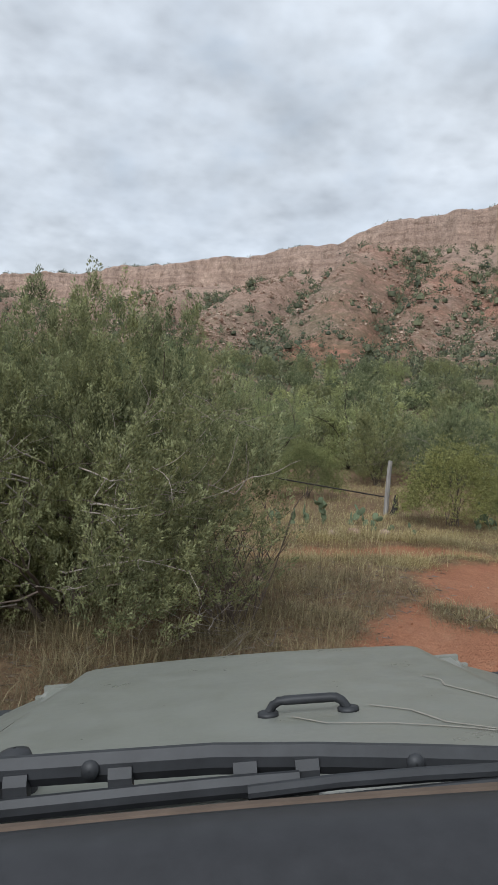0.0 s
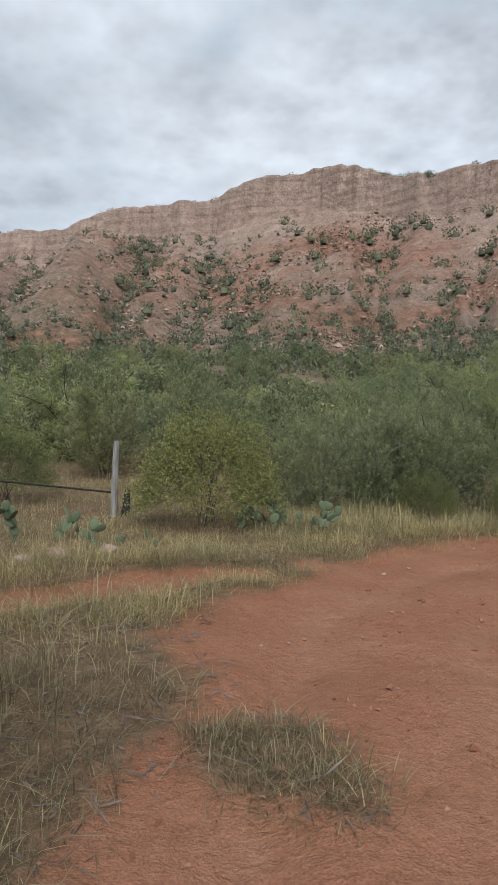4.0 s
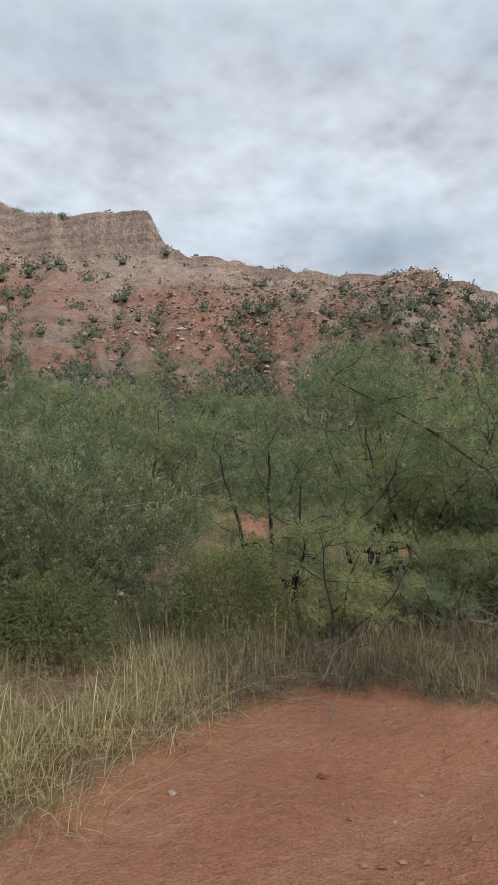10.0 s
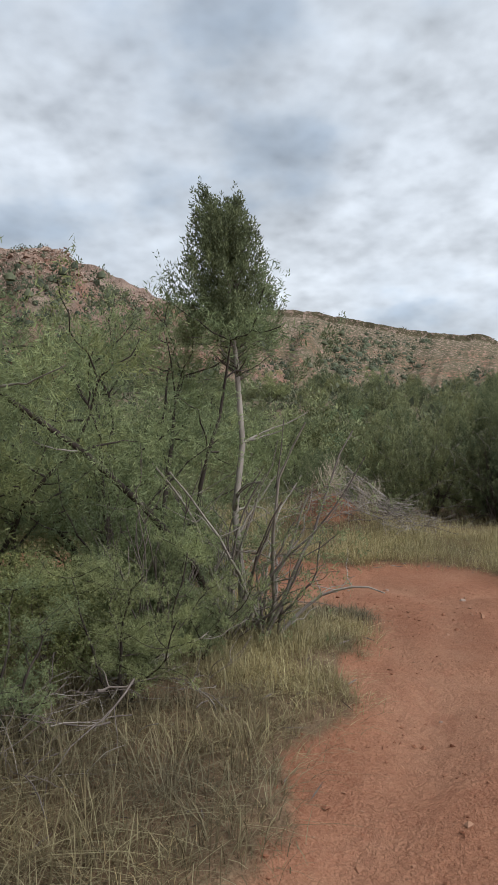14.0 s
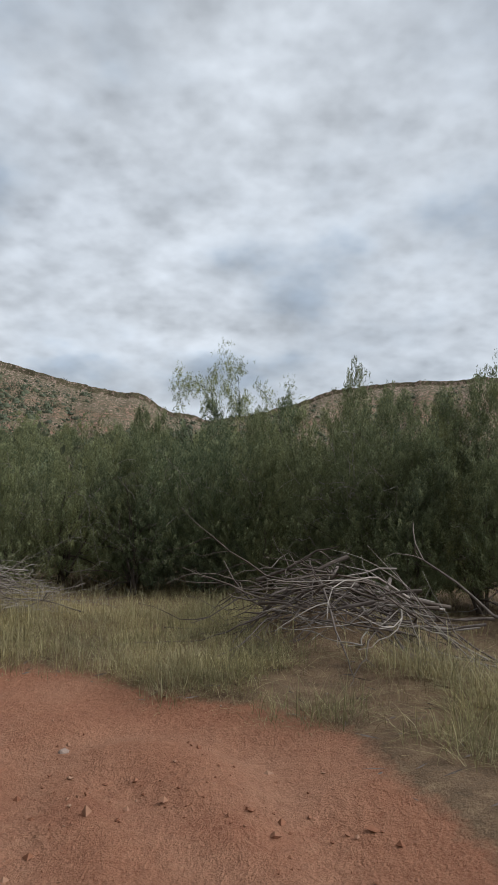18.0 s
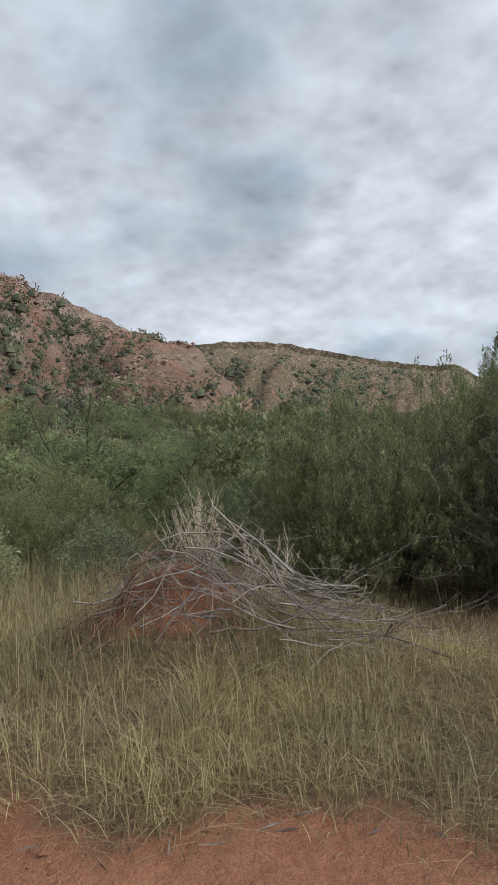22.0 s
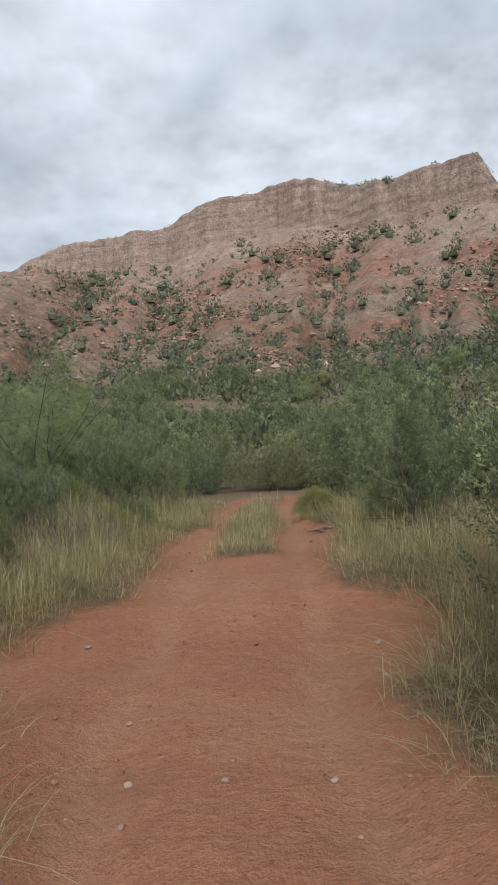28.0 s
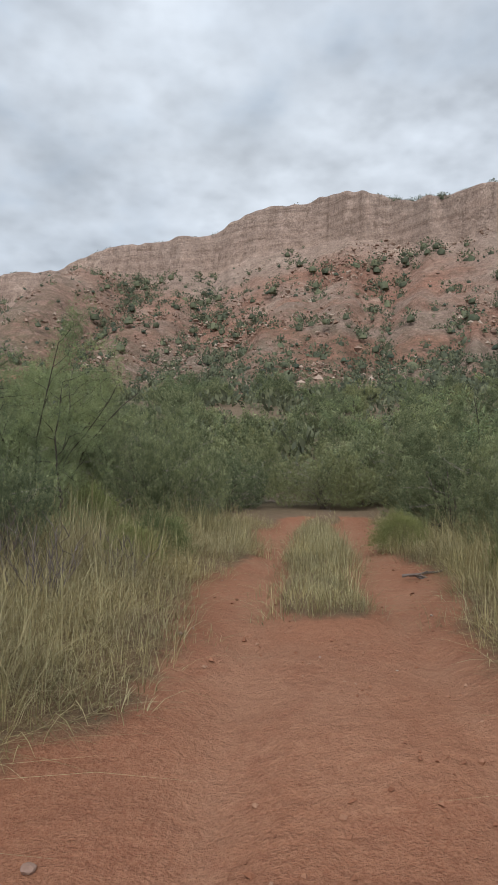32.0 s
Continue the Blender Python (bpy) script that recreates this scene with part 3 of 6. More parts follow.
for key, vals in (("road", road_at(GX, GY)), ("rut", rut_at(GX, GY)), ("far", ease(22, 45, np.hypot(GX - 10, GY - 12)))):
    ground_me.attributes.new(key, "FLOAT", "POINT").data.foreach_set("value", vals.astype(np.float32).ravel())
tagged(new("ground", ground_me), "red sandy soil with a rutted dirt track and dry litter", "ground", kind="structure")

# ---- canyon walls ----


def fbm(x, y, scale, seed, octaves=4):
    return sum(wave(x, y, scale / 2**k, seed + k) / 2**k for k in range(octaves))


def canyon_wall(name, label, rim, foot, cliff, nu, nv, back=120, gully=4.0, seed=1, red=(0, 1), low=0.35):
    """A wall of a canyon: rim and foot are rows of x, y, z; cliff the height of the rock band at each rim row."""
    rim, foot = np.array(rim, float), np.array(foot, float)
    s = np.concatenate([[0], np.cumsum(np.hypot(*np.diff(rim[:, :2], axis=0).T))])
    u = np.linspace(0, s[-1], nu)
    R = np.stack([np.interp(u, s, rim[:, k]) for k in range(3)], 1)
    F = np.stack([np.interp(u, s, foot[:, k]) for k in range(3)], 1)
    C = np.interp(u, s, cliff)
    out = unit(F[:, :2] - R[:, :2])
    R[:, 2] += 1.0 * fbm(u, u * 0, 14, seed) + 0.5 * wave(u, u * 0 + 3, 2.5, seed + 9)
    jag = 2.6 * fbm(u, u * 0 + 7, 16, seed + 3)
    vb = np.array([1.0, 0.5, 0.15, 0.03])
    vc = np.linspace(0, 1, 16)
    vt = np.linspace(0, 1, nv)[1:] ** 1.05
    cols, drop = [], []
    for b in vb:
        cols.append(np.stack([R[:, 0] - out[:, 0] * back * b, R[:, 1] - out[:, 1] * back * b, R[:, 2] + 0.4 * wave(u, u * 0 + b * 9, 9, seed + 5) - 2.0 * b], 1))
        drop.append(np.zeros(nu))
    for c in vc:
        ledge = 1.6 * np.floor(c * 4) / 4 + 0.5 * c + 0.9 * wave(u, u * 0 + c * 3, 4.0, seed + 21)
        push = jag + ledge * np.minimum(C / 10, 1)
        cols.append(np.stack([R[:, 0] + out[:, 0] * push, R[:, 1] + out[:, 1] * push, R[:, 2] - C * c], 1))
        drop.append(0.18 * c * np.minimum(C / 12, 1) + np.where(C < 6, 0.12, 0))
    base = cols[-1]
    for v in vt:
        xy = base[:, :2] + (F[:, :2] - base[:, :2]) * v
        z = F[:, 2] + (base[:, 2] - F[:, 2]) * (1 - v) ** 1.28
        bell = np.sin(np.pi * np.clip(v, 0, 1)) ** 0.8
        g = np.abs(fbm(u + 26 * v, u * 0 + v * 7.0, 40, seed + 31, 4)) * 2 - 0.55
        z = z + gully * bell * g * 1.9 + 1.2 * bell * fbm(xy[:, 0], xy[:, 1], 7, seed + 41, 3)
        z = z + 0.35 * bell * (np.abs(((z + 1.3 * wave(u, u * 0, 30, seed + 4)) / 5.5) % 1 - 0.5) * 2 - 0.5)
        cols.append(np.column_stack([xy, z]))
        drop.append(np.full(nu, 0.18 + 0.82 * v))
    for deep in (3.0, 25.0):
        cols.append(cols[-1] + np.column_stack([out * deep, np.full(nu, -deep)]))
        drop.append(np.ones(nu))
    V = np.stack(cols, 1)
    nvv = V.shape[1]
    i, j = np.meshgrid(np.arange(nu - 1), np.arange(nvv - 1), indexing="ij")
    q = np.stack([i * nvv + j, i * nvv + j + 1, (i + 1) * nvv + j + 1, (i + 1) * nvv + j], -1).reshape(-1, 4)
    me = mesh_np(name, V.reshape(-1, 3), q, M_MESA, True)
    D = np.stack(drop, 1)
    uu = np.repeat((u / s[-1])[:, None], nvv, 1)
    redness = np.clip(ease(red[0], red[1], uu) * ease(0.15, 0.4, D) + 0.8 * ease(0.7, 0.95, D), 0, 1)
    scrub = np.clip(low + 0.5 * ease(0.4, 1.0, D), 0, 1.6) * (ease(0.16, 0.26, D) if low < 1 else ease(0.02, 0.12, D))
    for key, vals in (("drop", D), ("redness", redness), ("scrub", scrub)):
        me.attributes.new(key, "FLOAT", "POINT").data.foreach_set("value", vals.astype(np.float32).ravel())
    tagged(new(name, me), label, "canyon wall", kind="structure")
    return V, D


RIM = [(-260, 350, 52), (-140, 330, 57), (-81, 309, 58.5), (-8, 283, 64.5), (29, 260, 66.5), (36, 256.5, 70.5), (57, 245, 72.8), (72, 236, 75.2), (84, 226, 79.6), (98, 214, 80.6), (105, 200, 77.5),
       (110, 190, 73.2), (117, 176, 71), (124, 165, 70.6), (127.5, 159, 69), (130.2, 154.8, 60.6), (134, 148, 58.0), (140, 139, 55.6), (147, 128.6, 53.0), (155, 118, 50.8), (160, 110.5, 50.6),
       (166, 102.5, 52.0), (175, 97, 50.6), (188, 89, 46.2), (198, 83, 42.5), (215, 72, 33), (250, 58, 16)]
FOOT = [(-210, 190, 10), (-110, 175, 11), (-60, 165, 11), (-15, 148, 11), (12, 132, 11), (18, 128, 11), (30, 121, 11), (40, 115, 11), (50, 110, 11), (60, 105, 11), (66, 101, 11),
        (72, 97, 11), (79, 92, 11), (85, 87, 11), (88, 84, 10.5), (91, 82, 10.5), (95, 79, 10.3), (100, 75, 10), (107, 70, 9.8), (114, 65, 9.5), (119, 61, 9.2),
        (124, 57, 9), (131, 53, 8.5), (142, 47, 8), (152, 42, 7.5), (170, 34, 6), (205, 24, 4)]
CLIFF = [11, 11, 11, 11, 11, 12, 12, 13, 14, 14, 14, 13, 13, 13, 12, 3.5, 3, 3, 3, 3, 3, 3, 3, 2.5, 2, 2, 1]
WALL_V, WALL_D = canyon_wall("canyon_wall_north", "pink and buff sandstone rim over a rubble slope dotted with juniper", RIM, FOOT, CLIFF, 900, 130, seed=3, red=(0.42, 0.62), low=0.15)
FAR_RIM = [(560, 420, 100), (520, 300, 103), (488, 188, 103), (498, 148, 100.5), (503, 128, 102), (508, 96, 99), (510, 60, 91), (510, 30, 83), (509, 10, 80.5), (508, -14, 77), (507, -32, 67), (504, -60, 62),
           (498, -95, 68), (494, -121, 77), (487, -140, 85), (478, -167, 88), (464, -200, 91), (440, -260, 93), (380, -380, 95)]
FAR_FOOT = [(x * 0.48, y * 0.45 + 6, 4.0) for x, y, z in FAR_RIM]
FAR_V, FAR_D = canyon_wall("canyon_wall_east", "distant red and tan mesa with a pale cliff band", FAR_RIM, FAR_FOOT, [5] * 6 + [4] * 4 + [3] * 9, 420, 70, gully=3.6, seed=23, red=(-2, -1), low=1.6)

# ---- plants ----


def spray(rng, at, out, n, length, width, spread=0.7, lift=0.5):
    """n blades about each of the places at, that fan out along out and upwards."""
    k = len(at)
    base = np.repeat(at, n, 0) + rng.normal(size=(k * n, 3)) * 0.30 * length
    way = unit(np.repeat(out, n, 0) + rng.normal(size=(k * n, 3)) * spread + np.array([0, 0, lift]))
    ln = length * rng.uniform(0.6, 1.3, k * n)
    return blades(base, way, ln, width * rng.uniform(0.7, 1.3, k * n), rng, rng.uniform(-0.15, 0.15, k * n))


def leafy(name, v, f, tip, mat):
    me = mesh_np(name, v, f, mat)
    me.attributes.new("tip", "FLOAT", "POINT").data.foreach_set("value", tip.astype(np.float32))
    return me


def tufts(rng, at, axis, n, tall, wide, length, width):
    """Upright teardrop tufts of n small leaves each; also how near each leaf is to its tuft's tip."""
    k = len(at)
    size = rng.lognormal(0, 0.30, k)
    t = rng.uniform(0, 1, (k, n)) ** 0.9
    th = rng.uniform(0, 2 * np.pi, (k, n))
    a = unit(np.cross(axis, rng.normal(size=(k, 3))))
    b = np.cross(axis, a)
    round_ = np.cos(th)[:, :, None] * a[:, None] + np.sin(th)[:, :, None] * b[:, None]
    rad = wide * size[:, None] * np.sqrt(rng.uniform(0.25, 1, (k, n))) * (1.04 - t) ** 0.7 * np.clip(0.45 + 2.4 * t, 0, 1)
    base = at[:, None] + axis[:, None] * (t * tall * size[:, None])[:, :, None] + round_ * rad[:, :, None]
    way = unit(axis[:, None] * 0.9 + round_ * 0.62 + rng.normal(size=(k, n, 3)) * 0.30).reshape(-1, 3)
    ln = length * rng.uniform(0.6, 1.3, k * n)
    v, f = blades(base.reshape(-1, 3), way, ln, width * rng.uniform(0.7, 1.3, k * n), rng, rng.uniform(-0.15, 0.15, k * n))
    young = np.repeat(rng.uniform(0, 1, k) ** 1.3, n)
    return v, f, np.repeat(np.clip((t.ravel() - 0.3) * 1.4, 0, 1) * young, 4)


def juniper_crown(rng, h, r, spires, count, n, tall, wide, length, width, low=0.06, peak=0.5, even=0.42):
    """Close-set upright lobes, the tallest in the middle, covered with leaf tufts."""
    at, way = [], []
    for s in range(spires):
        a, q = rng.uniform(0, 2 * np.pi), np.sqrt(rng.uniform(0, 1)) if s else 0
        cx, cy = r * 0.76 * q * np.cos(a), r * 0.76 * q * np.sin(a)
        top = h * (1 - even * q**1.9) * rng.uniform(0.80, 1.0) if s else h * 0.95
        foot = h * low * rng.uniform(0.5, 2.2)
        m = int(count / spires)
        t = rng.uniform(0, 1, m)
        th = rng.uniform(0, 2 * np.pi, m)
        lobe = r * min(0.46, 1.9 / math.sqrt(spires)) * rng.uniform(0.75, 1.3)
        dome, spire = (1 - t**2.2) ** 0.6, (1 - t) ** 0.85
        rad = lobe * (dome * (1 - peak) + spire * peak) * np.clip(0.55 + 2.0 * t, 0, 1) * np.sqrt(rng.uniform(0.25, 1.0, m)) + 0.015
        lump = 1 + 0.32 * np.sin(th * 3 + s) * np.sin(t * 15 + s * 2)
        lean = t * 0.16 * r
        at.append(np.stack([cx * (1 + 0.2 * t) + np.cos(th) * rad * lump + lean * np.cos(a), cy * (1 + 0.2 * t) + np.sin(th) * rad * lump + lean * np.sin(a), foot + (top - tall - foot) * t], 1))
        out = np.stack([np.cos(th) + 0.6 * np.cos(a) * q, np.sin(th) + 0.6 * np.sin(a) * q, np.zeros(m)], 1)
        way.append(unit(out * (0.75 * (1 - t) + 0.15)[:, None] + rng.normal(size=(m, 3)) * 0.2 + np.array([0, 0, 1.0])))
    at, way = np.concatenate(at), np.concatenate(way)
    at[:, 2] = np.maximum(at[:, 2], 0.03)
    return tufts(rng, at, way, n, tall, wide, length, width)


def stems(rng, h, r, count, r0, bare=0.0, wood=0.7, twigs=3):
    """Crooked stems from one foot, with side limbs."""
    paths = []
    for s in range(count):
        a = rng.uniform(0, 2 * np.pi)
        way = (np.cos(a) * r / h * 0.9, np.sin(a) * r / h * 0.9, 1)
        main = limb(rng, (rng.normal() * 0.06, rng.normal() * 0.06, -0.1), way, h * wood * rng.uniform(0.8, 1.1), r0 * rng.uniform(0.6, 1.1), 0.006, 0.32, 9, 0.03)
        paths.append(main)
        for _ in range(twigs):
            i = rng.randint(2, 8)
            b = rng.uniform(0, 2 * np.pi)
            paths.append(limb(rng, main[i, :3], (np.cos(b), np.sin(b), rng.uniform(0.1, 0.9)), r * rng.uniform(0.5, 0.95), main[i, 3] * 0.6, 0.003, 0.4, 7, 0.03))
    return paths


def juniper(name, seed, h, r, label, spires=16, count=1500, n=50, tall=0.2, wide=0.055, length=0.05, width=0.014, low=0.06, peak=0.5, even=0.42, dead=0, mat=None):
    rng = np.random.RandomState(seed)
    ob = thing(name, Matrix(), label, "juniper")
    v, f = tubes(stems(rng, h, r, 6, 0.05, wood=0.52, twigs=5), 5)
    part("trunk", mesh_np("trunk", v, f, M_BARK, True), None, ob)
    v, f, tip = juniper_crown(rng, h, r, spires, count, n, tall, wide, length, width, low, peak, even)
    part("crown", leafy("crown", v, f, tip, mat or M_JUN), None, ob)
    if dead:
        paths = []
        for _ in range(dead):
            b, z = rng.uniform(0, 6.28), h * rng.uniform(0.05, 0.5)
            main = limb(rng, (0.25 * r * math.cos(b), 0.25 * r * math.sin(b), z), (math.cos(b), math.sin(b), rng.uniform(-0.1, 0.7)), r * rng.uniform(0.6, 0.95), 0.009, 0.003, 0.32, 8)
            paths.append(main)
            for _ in range(4):
                i, c = rng.randint(3, 8), b + rng.normal() * 0.8
                paths.append(limb(rng, main[i, :3], (math.cos(c), math.sin(c), rng.uniform(-0.2, 0.9)), r * rng.uniform(0.12, 0.35), 0.004, 0.0015, 0.4, 6))
        for p in paths:
            p[:, 2] = np.maximum(p[:, 2], 0.03)
        v, f = tubes(paths, 4)
        part("dead_wood", mesh_np("dead_wood", v, f, M_DEAD, True), None, ob, "bare grey-brown dead twigs low in the bush")["kind"] = "stuff"
    return ob


def mesquite(name, seed, h, r, label, leaves=14000, length=0.11, width=0.0105, limbs=6, low=0.04, mat=None):
    """An open, feathery tree: crooked dark limbs, thin twigs, and fine drooping leaves along them."""
    rng = np.random.RandomState(seed)
    ob = thing(name, Matrix(), label, "mesquite")
    paths, tips = [], []
    for s in range(limbs):
        a = 2 * np.pi * (s + rng.uniform(-0.3, 0.3)) / limbs
        sp = rng.uniform(0.35, 0.9) * r / h
        main = limb(rng, (0, 0, -0.1), (np.cos(a) * sp, np.sin(a) * sp, 1), h * rng.uniform(0.8, 1.0), 0.036 * rng.uniform(0.7, 1.2), 0.007, 0.36, 10, 0.02)
        paths.append(main)
        for _ in range(13):
            i = rng.randint(1, 10)
            b = rng.uniform(0, 2 * np.pi)
            tw = limb(rng, main[i, :3], (np.cos(b), np.sin(b), rng.uniform(-0.1, 0.9)), r * rng.uniform(0.3, 0.75), max(main[i, 3] * 0.5, 0.007), 0.003, 0.45, 8, 0.02)
            paths.append(tw)
            tips.append(tw[2:, :3])
    v, f = tubes(paths, 5)
    part("trunk", mesh_np("trunk", v, f, M_BARK_DARK, True), None, ob)
    pts = np.concatenate(tips)
    pts = pts[pts[:, 2] > h * low]
    pick = pts[rng.randint(0, len(pts), leaves // 10)] + rng.normal(size=(leaves // 10, 3)) * np.array([0.065, 0.065, 0.055]) * r
    out = unit(np.column_stack([pick[:, :2], np.full(len(pick), 0.3)]) + rng.normal(size=(len(pick), 3)) * 0.7)
    v, f = spray(rng, pick, out, 10, length, width, 0.55, -0.05)
    part("crown", mesh_np("crown", v, f, mat or M_MESQ), None, ob)
    return ob


def shrub(name, seed, h, r, label, mat, leaves=12000, length=0.06, width=0.03, twigs=14):
    """A rounded bush of upright twigs with small leaves."""
    rng = np.random.RandomState(seed)
    ob = thing(name, Matrix(), label, "shrub")
    paths = []
    for s in range(twigs):
        a, sp = rng.uniform(0, 2 * np.pi), rng.uniform(0.1, 1.0) * r / h
        paths.append(limb(rng, (rng.normal() * 0.08, rng.normal() * 0.08, -0.05), (np.cos(a) * sp, np.sin(a) * sp, 1), h * rng.uniform(0.6, 0.95), 0.010, 0.003, 0.3, 8, 0.04))
    v, f = tubes(paths, 4)
    part("stem", mesh_np("stem", v, f, M_BARK, True), None, ob)
    k = leaves // 8
    u = unit(rng.normal(size=(k, 3)))
    u[:, 2] = np.abs(u[:, 2]) * 1.35 - 0.42
    rad = rng.uniform(0.55, 1.0, k) ** 0.5
    lump = 1 + 0.22 * np.sin(u[:, 0] * 5 + seed) * np.sin(u[:, 1] * 6) + 0.12 * rng.normal(size=k)
    p = u * (rad * lump)[:, None] * np.array([r, r, h * 0.56]) + np.array([0, 0, h * 0.38])
    p[:, 2] = np.maximum(p[:, 2], 0.05)
    v, f = spray(rng, p, u, 8, length, width, 0.8, 0.3)
    part("crown", mesh_np("crown", v, f, mat), None, ob)
    return ob


def place(x, y, turn=0.0, s=1.0, sz=None, sink=0.03):
    z = float(height(x, y)) - sink
    return pose(x, y, z, 0, 0, turn) @ Matrix.Diagonal((s, s, sz or s, 1))


# Patterns of plants; the first of each stands in the place itself.
JUN_A = juniper("juniper_bush", 1, 3.4, 1.7, "dense dark green juniper bush beside the dirt track", 30, 3200, 66, 0.20, 0.056, 0.030, 0.0105, peak=0.7, dead=46)
JUN_A.matrix_basis = place(-1.6, 6.7, 20, 1.0, 1.03)
JUN_B = juniper("juniper_bush", 2, 2.6, 1.35, "rounded bright-tipped juniper bush at the track's edge", 44, 3700, 66, 0.17, 0.046, 0.023, 0.0085, 0.03, 0.35, 0.36, dead=16)
JUN_B.matrix_basis = place(21.85, 19.05, 75, 1.03, 1.13)
JUN_C = juniper("juniper_bush", 3, 3.0, 2.1, "broad dark juniper bush behind dry grass", 40, 3000, 58, 0.22, 0.062, 0.036, 0.0130, 0.04, 0.5, 0.40, dead=34)
JUN_C.matrix_basis = place(9.5, 17.6, 140, 0.86, 0.86)
JUN_D = juniper("juniper_tree", 4, 3.6, 1.2, "upright dark juniper in the thicket", 14, 1500, 58, 0.21, 0.058, 0.034, 0.0122, 0.06, 0.75, dead=14)
JUN_D.matrix_basis = place(22.8, 21.2, 0, 0.85)
MESQ_A = mesquite("mesquite_tree", 11, 4.2, 1.9, "feathery light green mesquite with thin crooked limbs", 70000, 0.070, 0.0090)
MESQ_A.matrix_basis = place(15.0, 23.0, 0)
MESQ_B = mesquite("mesquite_tree", 12, 2.4, 1.2, "small open mesquite with a dark forked trunk", 28000, 0.055, 0.0075, 5, 0.2)
MESQ_B.matrix_basis = place(11.45, 16.0, 60)
OLIVE_A = shrub("sumac_bush", 21, 1.95, 1.1, "rounded yellow-green bush by the old fence post", M_OLIVE, 44000, 0.036, 0.017)
OLIVE_A.matrix_basis = place(4.4, 15.7, 0)
SAGE_A = shrub("sage_bush", 22, 1.2, 0.8, "pale grey-green bush in tall grass", M_SILVER, 9000, 0.05, 0.018)
SAGE_A.matrix_basis = place(24.2, 17.6, 0)


def more(src, x, y, turn, s=1.0, sz=None, label=""):
    ob = copy_thing(src, place(x, y, turn, s, sz))
    if label:
        ob["label"] = label
    return ob


# the thicket by the first bend
more(JUN_D, -2.3, 7.6, 140, 0.95, 1.17)
more(JUN_D, -1.4, 8.2, 10, 0.98, 1.16)
more(JUN_D, -3.2, 7.6, 80, 1.0, 1.2)
more(JUN_D, -0.75, 7.7, 250, 0.9, 1.12)
more(JUN_D, -1.75, 7.4, 300, 0.85, 1.12)
more(JUN_D, -2.6, 6.4, 20, 0.8, 0.9)
more(JUN_D, 6.3, 24.8, 40, 1.1)
more(JUN_D, 4.6, 26.0, 200, 1.15)
more(JUN_C, 7.2, 17.5, 250, 0.84, 0.84)
more(JUN_C, 9.8, 20.6, 40, 0.95)
more(JUN_C, 7.6, 27.5, 10, 1.15)
more(OLIVE_A, 1.6, 19.8, 80, 0.85)
more(MESQ_A, 0.4, 24.5, 120, 0.8)
more(JUN_A, -4.6, 11.5, 220, 0.95)
more(JUN_C, -5.5, 17.5, 250, 1.0)
more(JUN_A, -3.6, 21.5, 100, 1.0)
more(MESQ_A, 11.9, 21.4, 75, 0.75)
more(MESQ_B, 13.9, 16.6, 140, 1.15, 1.4)
more(MESQ_A, 14.4, 22.8, 200, 0.75)
more(MESQ_B, 13.6, 15.6, 20, 1.15, 1.35)
more(MESQ_B, 14.6, 15.0, 250, 1.1, 1.35)
more(MESQ_B, 14.0, 14.4, 200, 1.1, 1.25)
more(MESQ_B, 10.4, 14.6, 130, 0.55)
# the row behind the brush piles
more(JUN_C, 26.0, 12.1, 30, 1.0, 1.32)
more(JUN_C, 25.6, 9.6, 110, 1.05, 1.36)
more(JUN_A, 24.2, 7.0, 200, 1.0, 1.30)
more(JUN_A, 22.6, 4.6, 290, 1.1, 1.32)
more(JUN_D, 25.0, 10.8, 10, 0.95, 1.17)
more(JUN_D, 27.2, 10.4, 150, 1.05, 1.28)
more(JUN_D, 24.3, 8.8, 200, 0.85, 1.15)
more(JUN_D, 26.3, 7.9, 20, 1.05, 1.36)
more(JUN_D, 25.4, 6.2, 120, 1.15, 1.4)
more(JUN_D, 28.0, 9.0, 250, 1.2, 1.42)
more(JUN_D, 28.5, 11.0, 250, 1.1, 1.21)
more(JUN_A, 20.0, 3.0, 10, 1.05, 1.155)
more(JUN_D, 25.3, 12.9, 60, 0.85, 0.935)
more(MESQ_A, 34.0, 7.3, 0, 0.9, 1.5)
more(JUN_D, 24.9, 8.1, 80, 1.0, 1.2)
more(JUN_D, 22.5, 5.6, 80, 1.1, 1.28)
more(JUN_D, 22.8, 6.8, 180, 1.05, 1.22)
more(JUN_D, 23.6, 5.9, 20, 1.1, 1.28)
# north of the fork
more(JUN_C, 25.0, 20.4, 200, 0.9)
more(JUN_C, 27.6, 18.2, 310, 0.88)
more(MESQ_A, 30.5, 17.0, 100, 0.7)
more(JUN_C, 30.2, 14.2, 0, 0.9)
more(JUN_D, 27.4, 15.4, 0, 0.65)
more(SAGE_A, 25.6, 16.3, 90, 0.9)
more(SAGE_A, 33.0, 51.0, 40, 2.1, 1.9)
more(MESQ_A, 19.4, 36.5, 40, 1.0)
more(MESQ_A, 16.0, 33.0, 150, 0.9)
more(JUN_D, 23.2, 42.0, 0, 1.2)
more(JUN_D, 21.4, 44.5, 90, 1.25)
more(JUN_D, 26.6, 32.3, 130, 0.95)
more(JUN_D, 28.3, 36.5, 210, 1.0)
more(JUN_B, 16.6, 27.5, 10, 0.75)
more(JUN_C, 28.2, 42.5, 40, 0.9)
more(JUN_C, 25.0, 43.0, 140, 0.85)
more(JUN_B, 30.8, 43.0, 220, 1.0)
more(JUN_C, 31.5, 46.5, 10, 1.0)
more(JUN_D, 27.0, 46.0, 10, 1.0)
more(JUN_C, 26.3, 29.4, 100, 0.7, 0.9)
